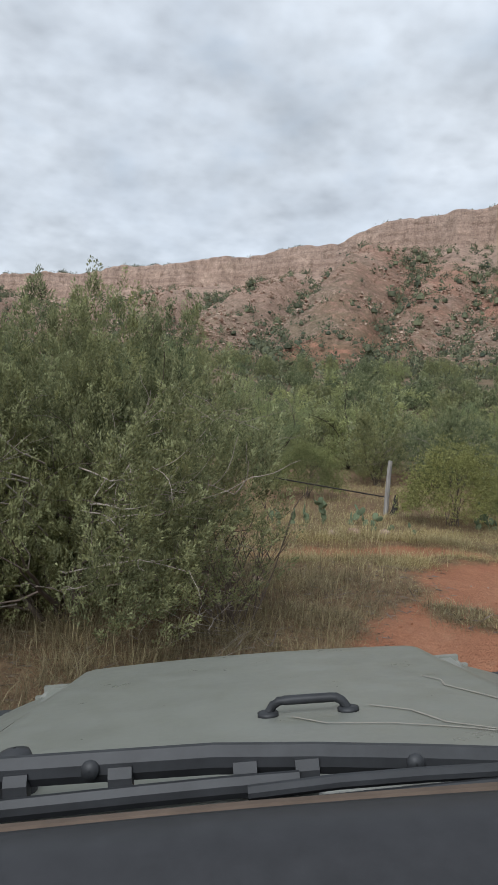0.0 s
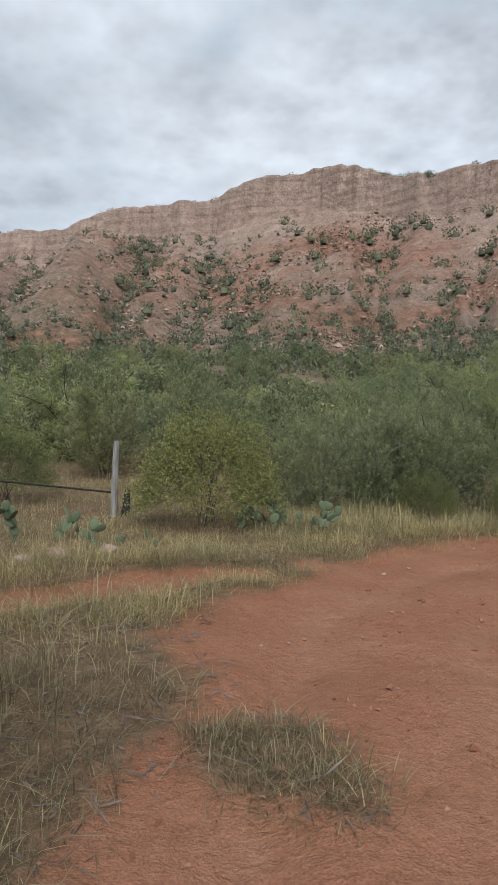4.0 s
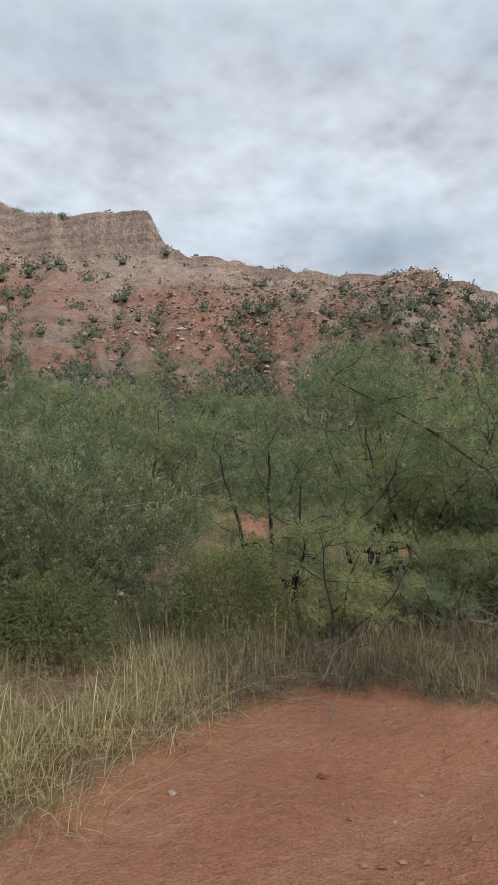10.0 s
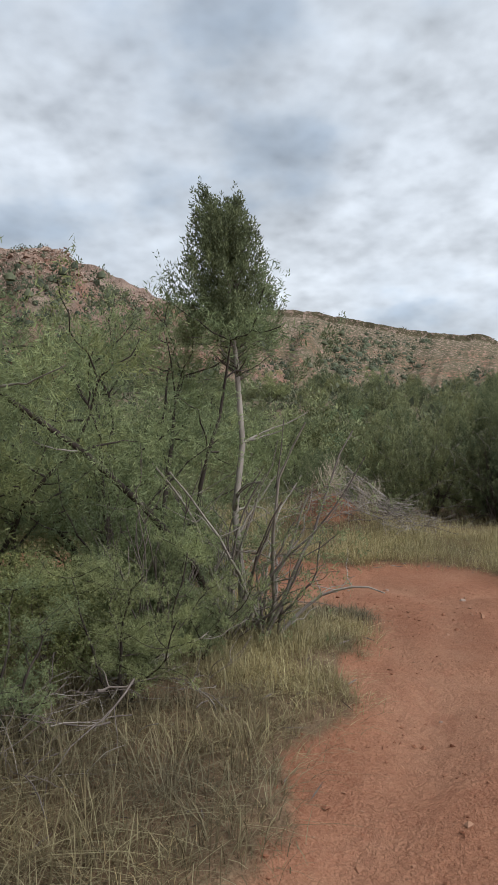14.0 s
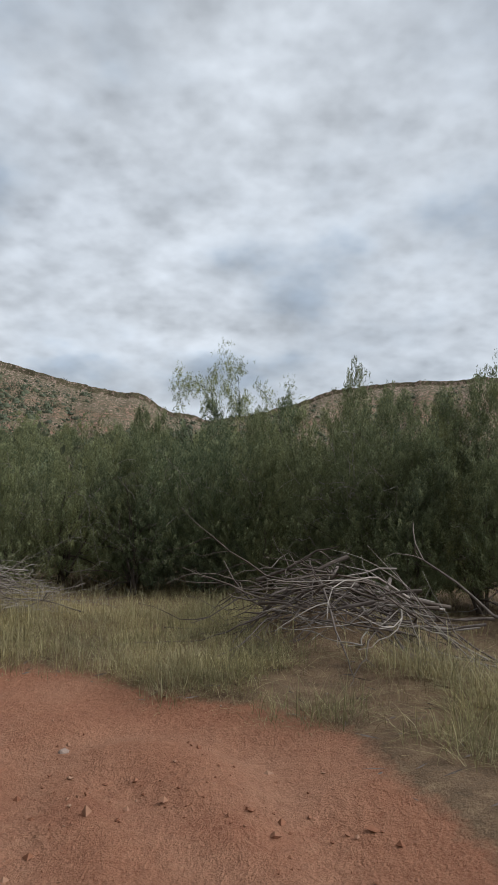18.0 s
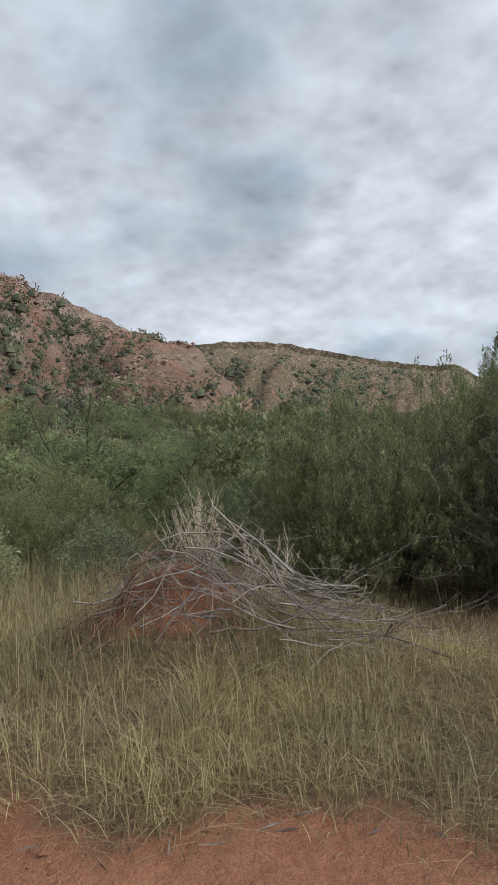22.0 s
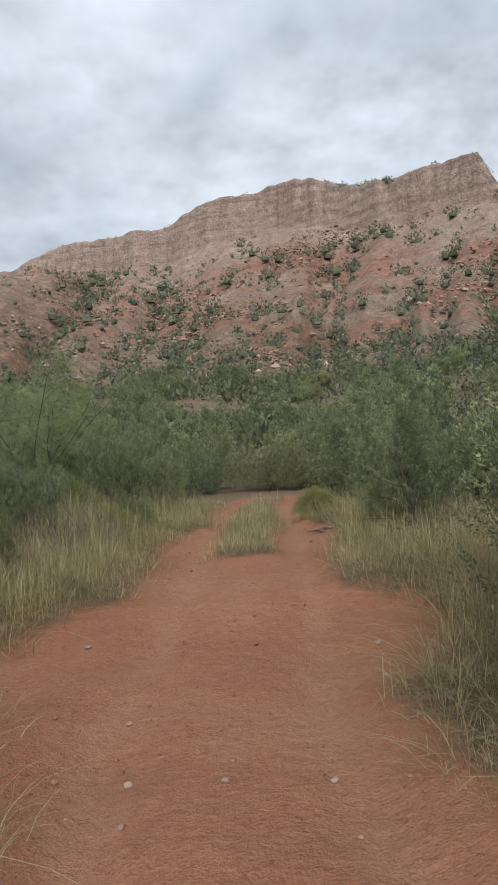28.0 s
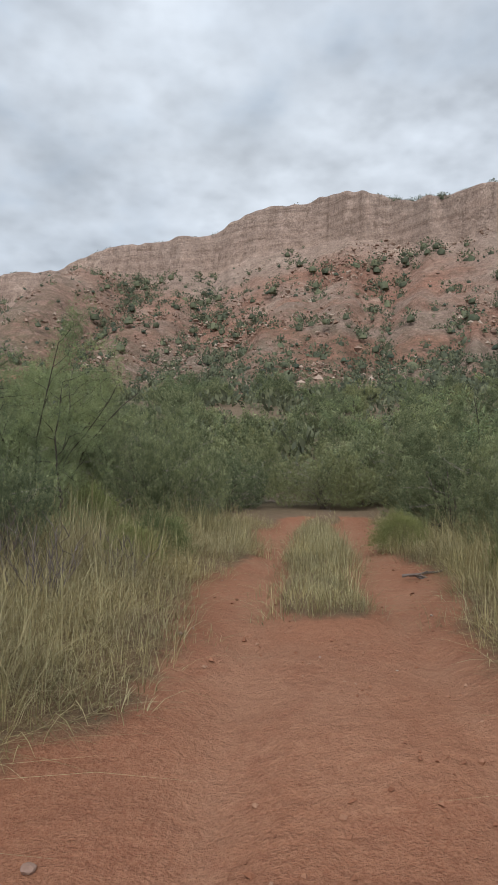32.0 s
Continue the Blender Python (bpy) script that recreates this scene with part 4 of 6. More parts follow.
more(JUN_D, 23.9, 25.7, 60, 0.8, 0.85)
more(JUN_C, 18.4, 28.9, 200, 0.55, 0.72)
more(MESQ_A, 19.2, 31.6, 300, 0.72, 0.82)
more(JUN_C, 21.5, 35.6, 20, 0.8, 1.05)
more(JUN_D, 18.6, 34.0, 220, 0.9, 0.95)
more(JUN_C, 16.9, 31.6, 330, 0.8, 0.95)
more(JUN_B, 23.0, 39.5, 300, 0.8)
more(JUN_D, 30.0, 39.0, 60, 0.9)

# woodland between the track and the canyon wall
rng = np.random.RandomState(77)
taken = []
JUN_E = juniper("juniper_tree", 5, 3.2, 1.8, "dark green juniper in the woodland below the canyon wall", 16, 520, 19, 0.42, 0.15, 0.13, 0.055, 0.04, 0.45)
JUN_E.matrix_basis = place(45.0, 62.0, 0)
# the same woodland juniper in a slender form
JUN_F = juniper("cedar_tree", 6, 3.7, 1.3, "slender dark green juniper in the woodland below the canyon wall", 10, 380, 19, 0.42, 0.15, 0.13, 0.055, 0.05, 0.7)
JUN_F.matrix_basis = place(20.0, 66.0, 0)
MESQ_C = mesquite("mesquite_tree", 13, 3.9, 1.9, "light green feathery mesquite in the woodland below the canyon wall", 9000, 0.20, 0.030, 5)
MESQ_C.matrix_basis = place(58.0, 40.0, 0)
FOREST = [(JUN_E, 0.52), (JUN_F, 0.32), (MESQ_C, 0.16)]
tries = 0
while len(taken) < 430 and tries < 9000:
    tries += 1
    a, d = radians(rng.uniform(-32, 132)), 15 + 100 * rng.uniform(0, 1) ** 1.1
    x, y = 12 + d * math.sin(a), 12 + d * math.cos(a)
    if min(to_line(np.array(x), np.array(y), ROAD_B)[0], to_line(np.array(x), np.array(y), ROAD_A)[0]) < 3.2:
        continue
    if y < 22 and x < 31 or (16 < x < 27.5 and y < 39.5) or (x < 12 and y < 28) or math.hypot(x - 33, y - 51) < 4:
        continue
    gap = 1.5 + d * 0.016
    if any((x - q[0]) ** 2 + (y - q[1]) ** 2 < gap * gap for q in taken):
        continue
    taken.append((x, y))
    pick, roll = rng.uniform(), 0.0
    for src, share in FOREST:
        roll += share
        if pick < roll:
            more(src, x, y, rng.uniform(0, 360), rng.uniform(0.75, 1.15))["group"] = "woodland trees"
            break


def slope_bushes(name, V, D, count, size, seed, lo=0.14, tall=0.85, blades_each=46, rim=5.5, thin=0.0):
    """Low dark bushes all over a rubble slope, thicker in its folds and at its foot."""
    rng = np.random.RandomState(seed)
    nu, nv = V.shape[:2]
    fold = np.zeros((nu, nv))
    for k in (6, 14):
        fold += np.roll(V[:, :, 2], k, 0) + np.roll(V[:, :, 2], -k, 0) - 2 * V[:, :, 2]
    clump = ease(-0.15, 0.75, fbm(V[:, :, 0] + V[:, :, 2], V[:, :, 1], 20, seed))
    w = np.where(D > lo, 0.16 + 1.5 * np.clip(fold / 3, 0, 1.5) + 2.2 * ease(0.72, 0.98, D) + 1.1 * clump * ease(0.2, 0.45, D), 0)
    w[:, :3] = 0
    w[:, -2:] = 0
    w = w * (1 - thin * ease(0.5, 0.62, np.linspace(0, 1, nu))[:, None] * (1 - ease(0.55, 0.8, D)))
    w[:, 3] = w.mean() * rim
    w = (w * np.gradient(np.linspace(0, 1, nu))[:, None]).ravel()
    i = rng.choice(nu * nv, count, p=w / w.sum())
    near_rim = (D.ravel()[i] < 0.05)[:, None]
    P = V.reshape(-1, 3)[i] + rng.normal(size=(count, 3)) * np.array([1.8, 1.8, 0]) * np.where(near_rim, 0.1, 1.0) - np.array([0, 0, 0.2])
    s = np.minimum(size * rng.lognormal(0, 0.48, count), size * 2.1)
    s = np.where(D.ravel()[i] < 0.01, s * 0.75, s)
    # a lumpy body of each bush, rough with leaf sprays
    ring, rows = 7, ((-0.35, 0.95), (0.30, 0.92), (0.70, 0.58))
    th = 2 * np.pi * np.arange(ring) / ring
    body = [np.stack([np.cos(th + 0.4 * i) * q, np.sin(th + 0.4 * i) * q, np.full(ring, z)], 1) for i, (z, q) in enumerate(rows)]
    body = np.concatenate(body + [np.array([[0, 0, 1.02]])])
    lump = rng.uniform(0.6, 1.1, (count, len(body), 1))
    bv = P[:, None] + body[None] * lump * (s[:, None, None] * 0.50) * np.array([1, 1, tall]) - np.array([0, 0, 0.2])
    bf = [(r * ring + i, r * ring + (i + 1) % ring, (r + 1) * ring + (i + 1) % ring, (r + 1) * ring + i) for r in range(2) for i in range(ring)]
    bf += [(2 * ring + i, 2 * ring + (i + 1) % ring, 3 * ring, 3 * ring) for i in range(ring)]
    quad = np.array([q for q in bf if q[2] != q[3]])
    cap = np.array([q[:3] for q in bf if q[2] == q[3]])
    at_ = np.arange(count)[:, None, None] * len(body)
    k = blades_each
    u = unit(rng.normal(size=(count, k, 3)))
    u[:, :, 2] = np.abs(u[:, :, 2])
    base = P[:, None] + u * rng.uniform(0.45, 0.92, (count, k))[:, :, None] * s[:, None, None] * np.array([1, 1, tall]) - np.array([0, 0, 0.15])
    way = unit(u * 0.5 + rng.normal(size=u.shape) * 0.4 + np.array([0, 0, 0.45])).reshape(-1, 3)
    ln = np.repeat(s, k) * rng.uniform(0.14, 0.30, count * k)
    v, f = blades(base.reshape(-1, 3), way, ln, ln * 0.75, rng, np.zeros(count * k))
    tris = (cap[None] + at_).reshape(-1, 3)
    me = bpy.data.meshes.new(name)
    nv_ = count * len(body)
    allv = np.concatenate([bv.reshape(-1, 3), v])
    quads_ = np.concatenate([(quad[None] + at_).reshape(-1, 4), f + nv_])
    me.vertices.add(len(allv))
    me.vertices.foreach_set("co", allv.astype(np.float32).ravel())
    me.loops.add(tris.size + quads_.size)
    me.loops.foreach_set("vertex_index", np.concatenate([tris.ravel(), quads_.ravel()]).astype(np.int32))
    me.polygons.add(len(tris) + len(quads_))
    me.polygons.foreach_set("loop_start", np.concatenate([3 * np.arange(len(tris)), tris.size + 4 * np.arange(len(quads_))]).astype(np.int32))
    me.update(calc_edges=True)
    me.validate()
    me.materials.append(M_JUN_FAR)
    tagged(new(name, me), "dark juniper and scrub bushes scattered over the rubble slope", "bushes", kind="stuff")


slope_bushes("slope_bushes", WALL_V, WALL_D, 11500, 1.2, 5, 0.16, 1.1, 46, rim=16.0, thin=0.45)
slope_bushes("slope_scrub", WALL_V, WALL_D, 9000, 0.65, 15, 0.19, 0.9, 14, rim=3.0, thin=0.3)
slope_bushes("far_slope_bushes", FAR_V, FAR_D, 8000, 2.6, 6, 0.2, 0.8, 16, rim=0.8)


def slope_rubble(name, V, D, count, size, seed, lo=0.16):
    """Broken blocks of stone strewn over a slope."""
    rng = np.random.RandomState(seed)
    nu, nv = V.shape[:2]
    w = np.where(D > lo, np.clip(0.15 + fbm(V[:, :, 0], V[:, :, 1] + V[:, :, 2], 18, seed, 3), 0.03, 2), 0)
    w[:, -3:] = 0
    i = rng.choice(nu * nv, count, p=w.ravel() / w.sum())
    P = V.reshape(-1, 3)[i] + rng.normal(size=(count, 3)) * np.array([0.9, 0.9, 0.05])
    s = np.minimum(size * rng.lognormal(0, 0.5, count), size * 3.2)
    o = np.array([(1, 0, 0), (0, 1, 0), (-1, 0, 0), (0, -1, 0), (0, 0, 0.8), (0, 0, -0.8)], float)
    turn = rng.uniform(0, 6.28, count)
    v = o[None] * rng.uniform(0.55, 1.3, (count, 6, 1)) + rng.normal(size=(count, 6, 3)) * 0.16
    c, n = np.cos(turn)[:, None], np.sin(turn)[:, None]
    v = np.stack([v[:, :, 0] * c - v[:, :, 1] * n, v[:, :, 0] * n + v[:, :, 1] * c, v[:, :, 2]], -1) * s[:, None, None] + P[:, None]
    f = np.array([(0, 1, 4), (1, 2, 4), (2, 3, 4), (3, 0, 4), (1, 0, 5), (2, 1, 5), (3, 2, 5), (0, 3, 5)])
    f = (f[None] + 6 * np.arange(count)[:, None, None]).reshape(-1, 3)
    tagged(new(name, mesh_np(name, v.reshape(-1, 3), f, M_RUBBLE)), "pale broken sandstone blocks strewn over the slope", "rubble", kind="stuff")


m_ = Mat("broken_sandstone", 0.95, 0.08)
m_.color(m_.mix(1.0, m_.ramp(m_.island(), [(0.0, (0.20, 0.125, 0.092)), (0.6, (0.31, 0.22, 0.17)), (1.0, (0.45, 0.36, 0.29))]), m_.ramp(m_.noise(1.5, 5.0, 0.7), [(0.3, (0.7, 0.68, 0.66)), (0.7, (1.15, 1.13, 1.1))]), "MULTIPLY"))
M_RUBBLE = m_.m
slope_rubble("slope_rubble", WALL_V, WALL_D, 30000, 0.26, 9)

# low scrub over the foothills
rng = np.random.RandomState(8)
q = 3200
fa, fd = np.radians(rng.uniform(-35, 130, q)), 42 + 95 * rng.uniform(0, 1, q)
fx, fy = 12 + fd * np.sin(fa), 12 + fd * np.cos(fa)
fs = 0.95 * rng.lognormal(0, 0.35, q)
k = 44
u = unit(rng.normal(size=(q, k, 3)))
u[:, :, 2] = np.abs(u[:, :, 2])
base = np.stack([fx, fy, height(fx, fy)], 1)[:, None] + u * rng.uniform(0.3, 1.0, (q, k))[:, :, None] * fs[:, None, None] - np.array([0, 0, 0.1])
ln = np.repeat(fs, k) * rng.uniform(0.25, 0.5, q * k)
v, f = blades(base.reshape(-1, 3), unit(u * 0.5 + rng.normal(size=u.shape) * 0.45 + np.array([0, 0, 0.5])).reshape(-1, 3), ln, ln * 0.5, rng, np.zeros(q * k))
tagged(new("foothill_scrub", mesh_np("foothill_scrub", v, f, M_JUN_FAR)), "low grey-green scrub covering the foothills", "bushes", kind="stuff")

# ---- grass ----


def grass_mesh(name, mat, px, py, tall, per, rng, lean=0.5, width=0.005):
    """Tufts of arching blades that lean out from each tuft's middle."""
    n = len(px)
    k = n * per
    ox, oy = rng.normal(size=(2, k)) * 0.085
    x, y = np.repeat(px, per) + ox, np.repeat(py, per) + oy
    z = height(x, y) - 0.02
    h = np.repeat(tall * np.minimum(rng.lognormal(0, 0.42, n), 1.6), per) * rng.uniform(0.3, 1.2, k)
    wind = np.repeat(rng.uniform(0, 2 * np.pi, n), per)
    az = np.arctan2(oy + 0.05 * np.sin(wind), ox + 0.05 * np.cos(wind)) + rng.normal(size=k) * 1.0
    le = np.clip(np.abs(rng.normal(size=k)) * lean * np.repeat(rng.uniform(0.5, 1.5, n), per) + 0.15, 0, 3.0)
    ax, ay = np.cos(az), np.sin(az)
    w = width * rng.uniform(0.6, 1.4, k)
    s = np.stack([-ay * w / 2, ax * w / 2, 0 * w], 1)
    rows = []
    for q, thin in ((0.0, 1.0), (0.45, 0.95), (0.78, 0.7), (1.0, 0.2)):
        reach = le * h * 0.66 * q**1.45
        rise = h * (q - 0.27 * np.minimum(le, 2.0) * q**2.6) * (1 - 0.12 * np.minimum(le, 2))
        p = np.stack([x + ax * reach, y + ay * reach, z + rise], 1)
        rows += [p - s * thin, p + s * thin]
    v = np.stack(rows, 1).reshape(-1, 3)
    o = np.arange(k)[:, None] * 8
    f = np.concatenate([o + np.array([2 * j, 2 * j + 1, 2 * j + 3, 2 * j + 2]) for j in range(3)], 1).reshape(-1, 4)
    return mesh_np(name, v, f, mat)


def box_places(rng, n, x0, x1, y0, y1):
    return rng.uniform(x0, x1, n), rng.uniform(y0, y1, n)


def grown(px, py, rng, limit=0.3):
    """Keep places off the bare track."""
    r = road_at(px, py) + 0.22 * wave(px, py, 0.5, 33)
    keep = (r < limit) | ((r < 0.75) & (rng.uniform(size=len(px)) < 0.06))
    d = np.minimum(to_line(px, py, ROAD_A)[0], to_line(px, py, ROAD_B)[0])
    return keep & (d > 0.12)


rng = np.random.RandomState(41)
zones = [(1400, -3.2, 1.6, 5.2, 9.8), (420, 2.0, 3.2, 7.3, 9.2), (900, 3.4, 7.6, 12.2, 14.7), (900, 0.5, 4.0, 10.6, 13.5), (1700, -4, 2.3, 2.5, 10.5), (2600, -3, 8, 10.5, 17), (7000, 5.0, 16.5, 12.3, 17.5), (1500, 14.5, 20.5, 8.2, 11.4), (1700, 17.2, 22.5, 9.6, 13.4), (1800, 12.8, 16.2, 12.4, 14.4), (3600, 17.5, 26.5, 12.2, 20), (1500, 18.8, 24, 19, 24),
         (3800, 14.5, 19.8, 16, 30), (2400, 17.0, 21.0, 22.5, 31), (1800, 22.2, 26, 24, 33), (3800, 20.5, 28, 22, 38), (1400, 16, 24, 30, 40), (900, 10, 18, 5.5, 10.4), (1500, 0, 12, 16, 26), (1200, 19, 30, 4, 12)]
gx_, gy_ = zip(*[box_places(rng, n, a, b, c, d) for n, a, b, c, d in zones])
gx_, gy_ = np.concatenate(gx_), np.concatenate(gy_)
ok = grown(gx_, gy_, rng, 0.5) & ((wave(gx_, gy_, 0.9, 71) + 0.7 * wave(gx_, gy_, 2.6, 72) > -0.7) | (gx_ > 3.4) & (gx_ < 12.5) & (gy_ < 14.8) & (rng.uniform(size=len(gx_)) < 0.7) | (gy_ > 22))
ok &= (np.hypot((gx_ - 22.15) / 0.75, (gy_ - 14.0) / 0.8) > 1) & (np.hypot((gx_ - 19.6) / 1.4, (gy_ - 9.0) / 0.7) > 1)
gx_, gy_ = gx_[ok], gy_[ok]
north = ease(12.5, 14.5, gy_ - 0.0) * ease(16, 18, gx_)
track_d = np.minimum(to_line(gx_, gy_, ROAD_A)[0], to_line(gx_, gy_, ROAD_B)[0])
tallness = (0.21 + 0.12 * wave(gx_, gy_, 2.2, 51) + 0.22 * north * (0.7 + 0.5 * wave(gx_, gy_, 1.4, 52))) * (0.45 + 0.55 * ease(0.9, 2.4, track_d)) + 0.04
tallness = np.maximum(tallness, 0.10) + 0.07 * ease(21, 23.5, gy_) * ease(1.5, 2.3, track_d) * (0.7 + 0.5 * wave(gx_, gy_, 1.1, 53))
tallness = np.where((gx_ < 3.4) & (gy_ < 9.9), tallness * 0.72, tallness)
tallness = np.where((gx_ < 7) & (gy_ > 9.9) & (gy_ < 17.5), tallness * 0.62, tallness)
brown = (gx_ < 3.4) & (gy_ < 9.9) | ((gx_ > 8.5) & (gx_ < 16) & (gy_ < 17) & (wave(gx_, gy_, 1.2, 61) > -0.1))
mixn = wave(gx_, gy_, 2.4, 62) + 0.5 * wave(gx_, gy_, 0.7, 63) + rng.normal(size=len(gx_)) * 0.25
green = ~brown & (mixn > 0.42)
straw = ~brown & ~green
for nm, sel, mat, per, lab, wd in (("dry_grass", straw, M_GRASS, 15, "dry straw-coloured grass tufts along the dirt track", 0.0042),
                                   ("green_grass", green, M_GREENGRASS, 15, "tall yellow-green grass tufts along the dirt track", 0.0042),
                                   ("brown_grass", brown, M_BROWNGRASS, 18, "short brown withered grass beside the dirt track", 0.0042)):
    me = grass_mesh(nm, mat, gx_[sel], gy_[sel], tallness[sel] * 1.12, per, rng, 1.75, wd)
    tagged(new(nm, me), lab, "grass", kind="stuff")
strip_y = rng.uniform(26.4, 36, 420)
strip_x = np.interp(strip_y, ROAD_B[:, 1], ROAD_B[:, 0]) + rng.normal(size=420) * 0.24
tagged(new("track_grass", grass_mesh("track_grass", M_GRASS, strip_x, strip_y, 0.24 + 0.14 * wave(strip_x, strip_y, 1.5, 9), 20, rng, 1.1, 0.0042)), "strip of dry grass between the two wheel ruts", "grass", kind="stuff")
# thin short grass between the tufts
q = 15000
sx_, sy_ = zip(*[box_places(rng, int(q * share), *b) for share, *b in ((0.34, 2.5, 17, 12.0, 16.5), (0.16, -3.2, 3.4, 5, 14), (0.30, 16.5, 24, 8, 19.5), (0.20, 16, 27, 19.5, 34))])
sx_, sy_ = np.concatenate(sx_), np.concatenate(sy_)
ok = grown(sx_, sy_, rng, 0.55)
sx_, sy_ = sx_[ok], sy_[ok]
tagged(new("short_grass", grass_mesh("short_grass", M_BROWNGRASS, sx_, sy_, 0.10 + 0.05 * wave(sx_, sy_, 1.1, 77), 9, rng, 2.0, 0.0038)), "thin short withered grass over the soil", "grass", kind="stuff")
# tall seed stalks
sel = rng.choice(len(gx_), 900, replace=False)
sel = sel[~brown[sel]]
tagged(new("grass_stalks", grass_mesh("grass_stalks", M_GRASS, gx_[sel], gy_[sel], np.minimum(tallness[sel] * 1.5, 0.6), 3, rng, 0.8, 0.003)), "tall bleached seed stalks standing over the grass", "grass", kind="stuff")
# leaf litter and twigs on the soil
n = 5200
lx, ly = np.concatenate([rng.uniform(-3, 3, n // 2), rng.uniform(4, 22, n // 2)]), np.concatenate([rng.uniform(3, 11, n // 2), rng.uniform(9, 20, n // 2)])
ok = road_at(lx, ly) < 0.8
lx, ly = lx[ok], ly[ok]
way = unit(np.stack([rng.normal(size=len(lx)), rng.normal(size=len(lx)), rng.normal(size=len(lx)) * 0.12], 1))
v, f = blades(np.stack([lx, ly, height(lx, ly) + 0.012], 1), way, rng.uniform(0.05, 0.22, len(lx)), np.full(len(lx), 0.012), rng, np.zeros(len(lx)))
tagged(new("plant_litter", mesh_np("plant_litter", v, f, M_DEAD_DARK)), "dry twigs and leaf litter on the soil", "litter", kind="stuff")

# clods and crumbs of soil along the wheel ruts
q = 9000
s_ = rng.uniform(0, 1, q)
lines = [(ROAD_A[2:], 0.55), (ROAD_B, 0.45)]
cx_, cy_ = [], []
for line, share in lines:
    k_ = int(q * share)
    run = np.concatenate([[0], np.cumsum(np.hypot(*np.diff(line, axis=0).T))])
    at_ = rng.uniform(0, run[-1], k_)
    jit = rng.normal(size=(2, k_)) * 0.75
    cx_.append(np.interp(at_, run, line[:, 0]) + jit[0])
    cy_.append(np.interp(at_, run, line[:, 1]) + jit[1])
cx_, cy_ = np.concatenate(cx_), np.concatenate(cy_)
ok = (road_at(cx_, cy_) > 0.35) & (wave(cx_, cy_, 0.7, 91) > -0.3)
cx_, cy_ = cx_[ok], cy_[ok]
n = len(cx_)
octa = np.array([(1, 0, 0), (0, 1, 0), (-1, 0, 0), (0, -1, 0), (0, 0, 0.7), (0, 0, -0.7)], float)
size_ = np.minimum(0.007 * rng.lognormal(0, 0.6, n), 0.032)
v = (octa[None] * rng.uniform(0.6, 1.3, (n, 6, 1)) + rng.normal(size=(n, 6, 3)) * 0.2) * size_[:, None, None] + np.stack([cx_, cy_, height(cx_, cy_) + size_ * 0.3], 1)[:, None]
f = np.array([(0, 1, 4), (1, 2, 4), (2, 3, 4), (3, 0, 4), (1, 0, 5), (2, 1, 5), (3, 2, 5), (0, 3, 5)])
m_ = Mat("soil_clod", 0.95, 0.08)
m_.color(m_.mix(0.4, m_.ramp(m_.island(), [(0.0, (0.17, 0.068, 0.038)), (0.7, (0.27, 0.125, 0.072)), (1.0, (0.38, 0.24, 0.16))]), m_.ramp(m_.noise(30.0, 3.0), [(0.3, (0.14, 0.055, 0.03)), (0.7, (0.28, 0.14, 0.085))])))
tagged(new("soil_clods", mesh_np("soil_clods", v.reshape(-1, 3), (f[None] + 6 * np.arange(n)[:, None, None]).reshape(-1, 3), m_.m)), "crumbs and clods of red soil on the track", "soil", kind="stuff")

# ---- dead wood ----


def brush_pile(label, x, y, wx, wy, top, count, length, thick, seed, mats, turn=0.0):
    """A heap of cut branches lying over one another, each a piece of its own."""
    rng = np.random.RandomState(seed)
    z0 = float(height(x, y)) - 0.05
    ob = thing("brush_pile", pose(x, y, z0, 0, 0, turn), label, "brush pile")
    c, n = math.cos(radians(turn)), math.sin(radians(turn))
    for s in range(count):
        a = rng.normal() * 0.5 + (0 if rng.uniform() < 0.6 else rng.uniform(0, 3.1))
        q = rng.uniform(0, 1)
        cx, cy = np.clip(rng.normal(size=2) * 0.5, -0.95, 0.95) * (wx, wy)
        fall = math.exp(-((cx / wx) ** 2 + (cy / wy) ** 2))
        z = top * fall * q + 0.05
        ln = length * rng.uniform(0.5, 1.2)
        d = np.array([math.cos(a), math.sin(a) * 0.7, rng.normal() * 0.16])
        r0 = thick * rng.uniform(0.35, 1.0) * (1.6 if rng.uniform() < 0.12 else 1)
        main = limb(rng, np.array([cx, cy, z]) - d * ln / 2, d, ln, r0, r0 * 0.25, 0.28, 9)
        main[:, 2] = np.maximum(main[:, 2], 0.03)
        paths = [main]
        for _ in range(rng.randint(2, 6)):
            i = rng.randint(2, 8)
            b = unit(d + rng.normal(size=3) * (0.8, 0.8, 0.35))
            tw = limb(rng, main[i, :3], b, ln * rng.uniform(0.2, 0.5), r0 * 0.45, 0.002, 0.4, 6)
            tw[:, 2] = np.maximum(tw[:, 2], 0.02)
            paths.append(tw)
        for p in paths:
            p[:, 2] += 0.85 * (height(x + c * p[:, 0] - n * p[:, 1], y + n * p[:, 0] + c * p[:, 1]) - z0 - 0.05)
        v, f = tubes(paths, 5)
        part("branch", mesh_np("branch", v, f, mats[rng.randint(len(mats))], True), None, ob)
    return ob


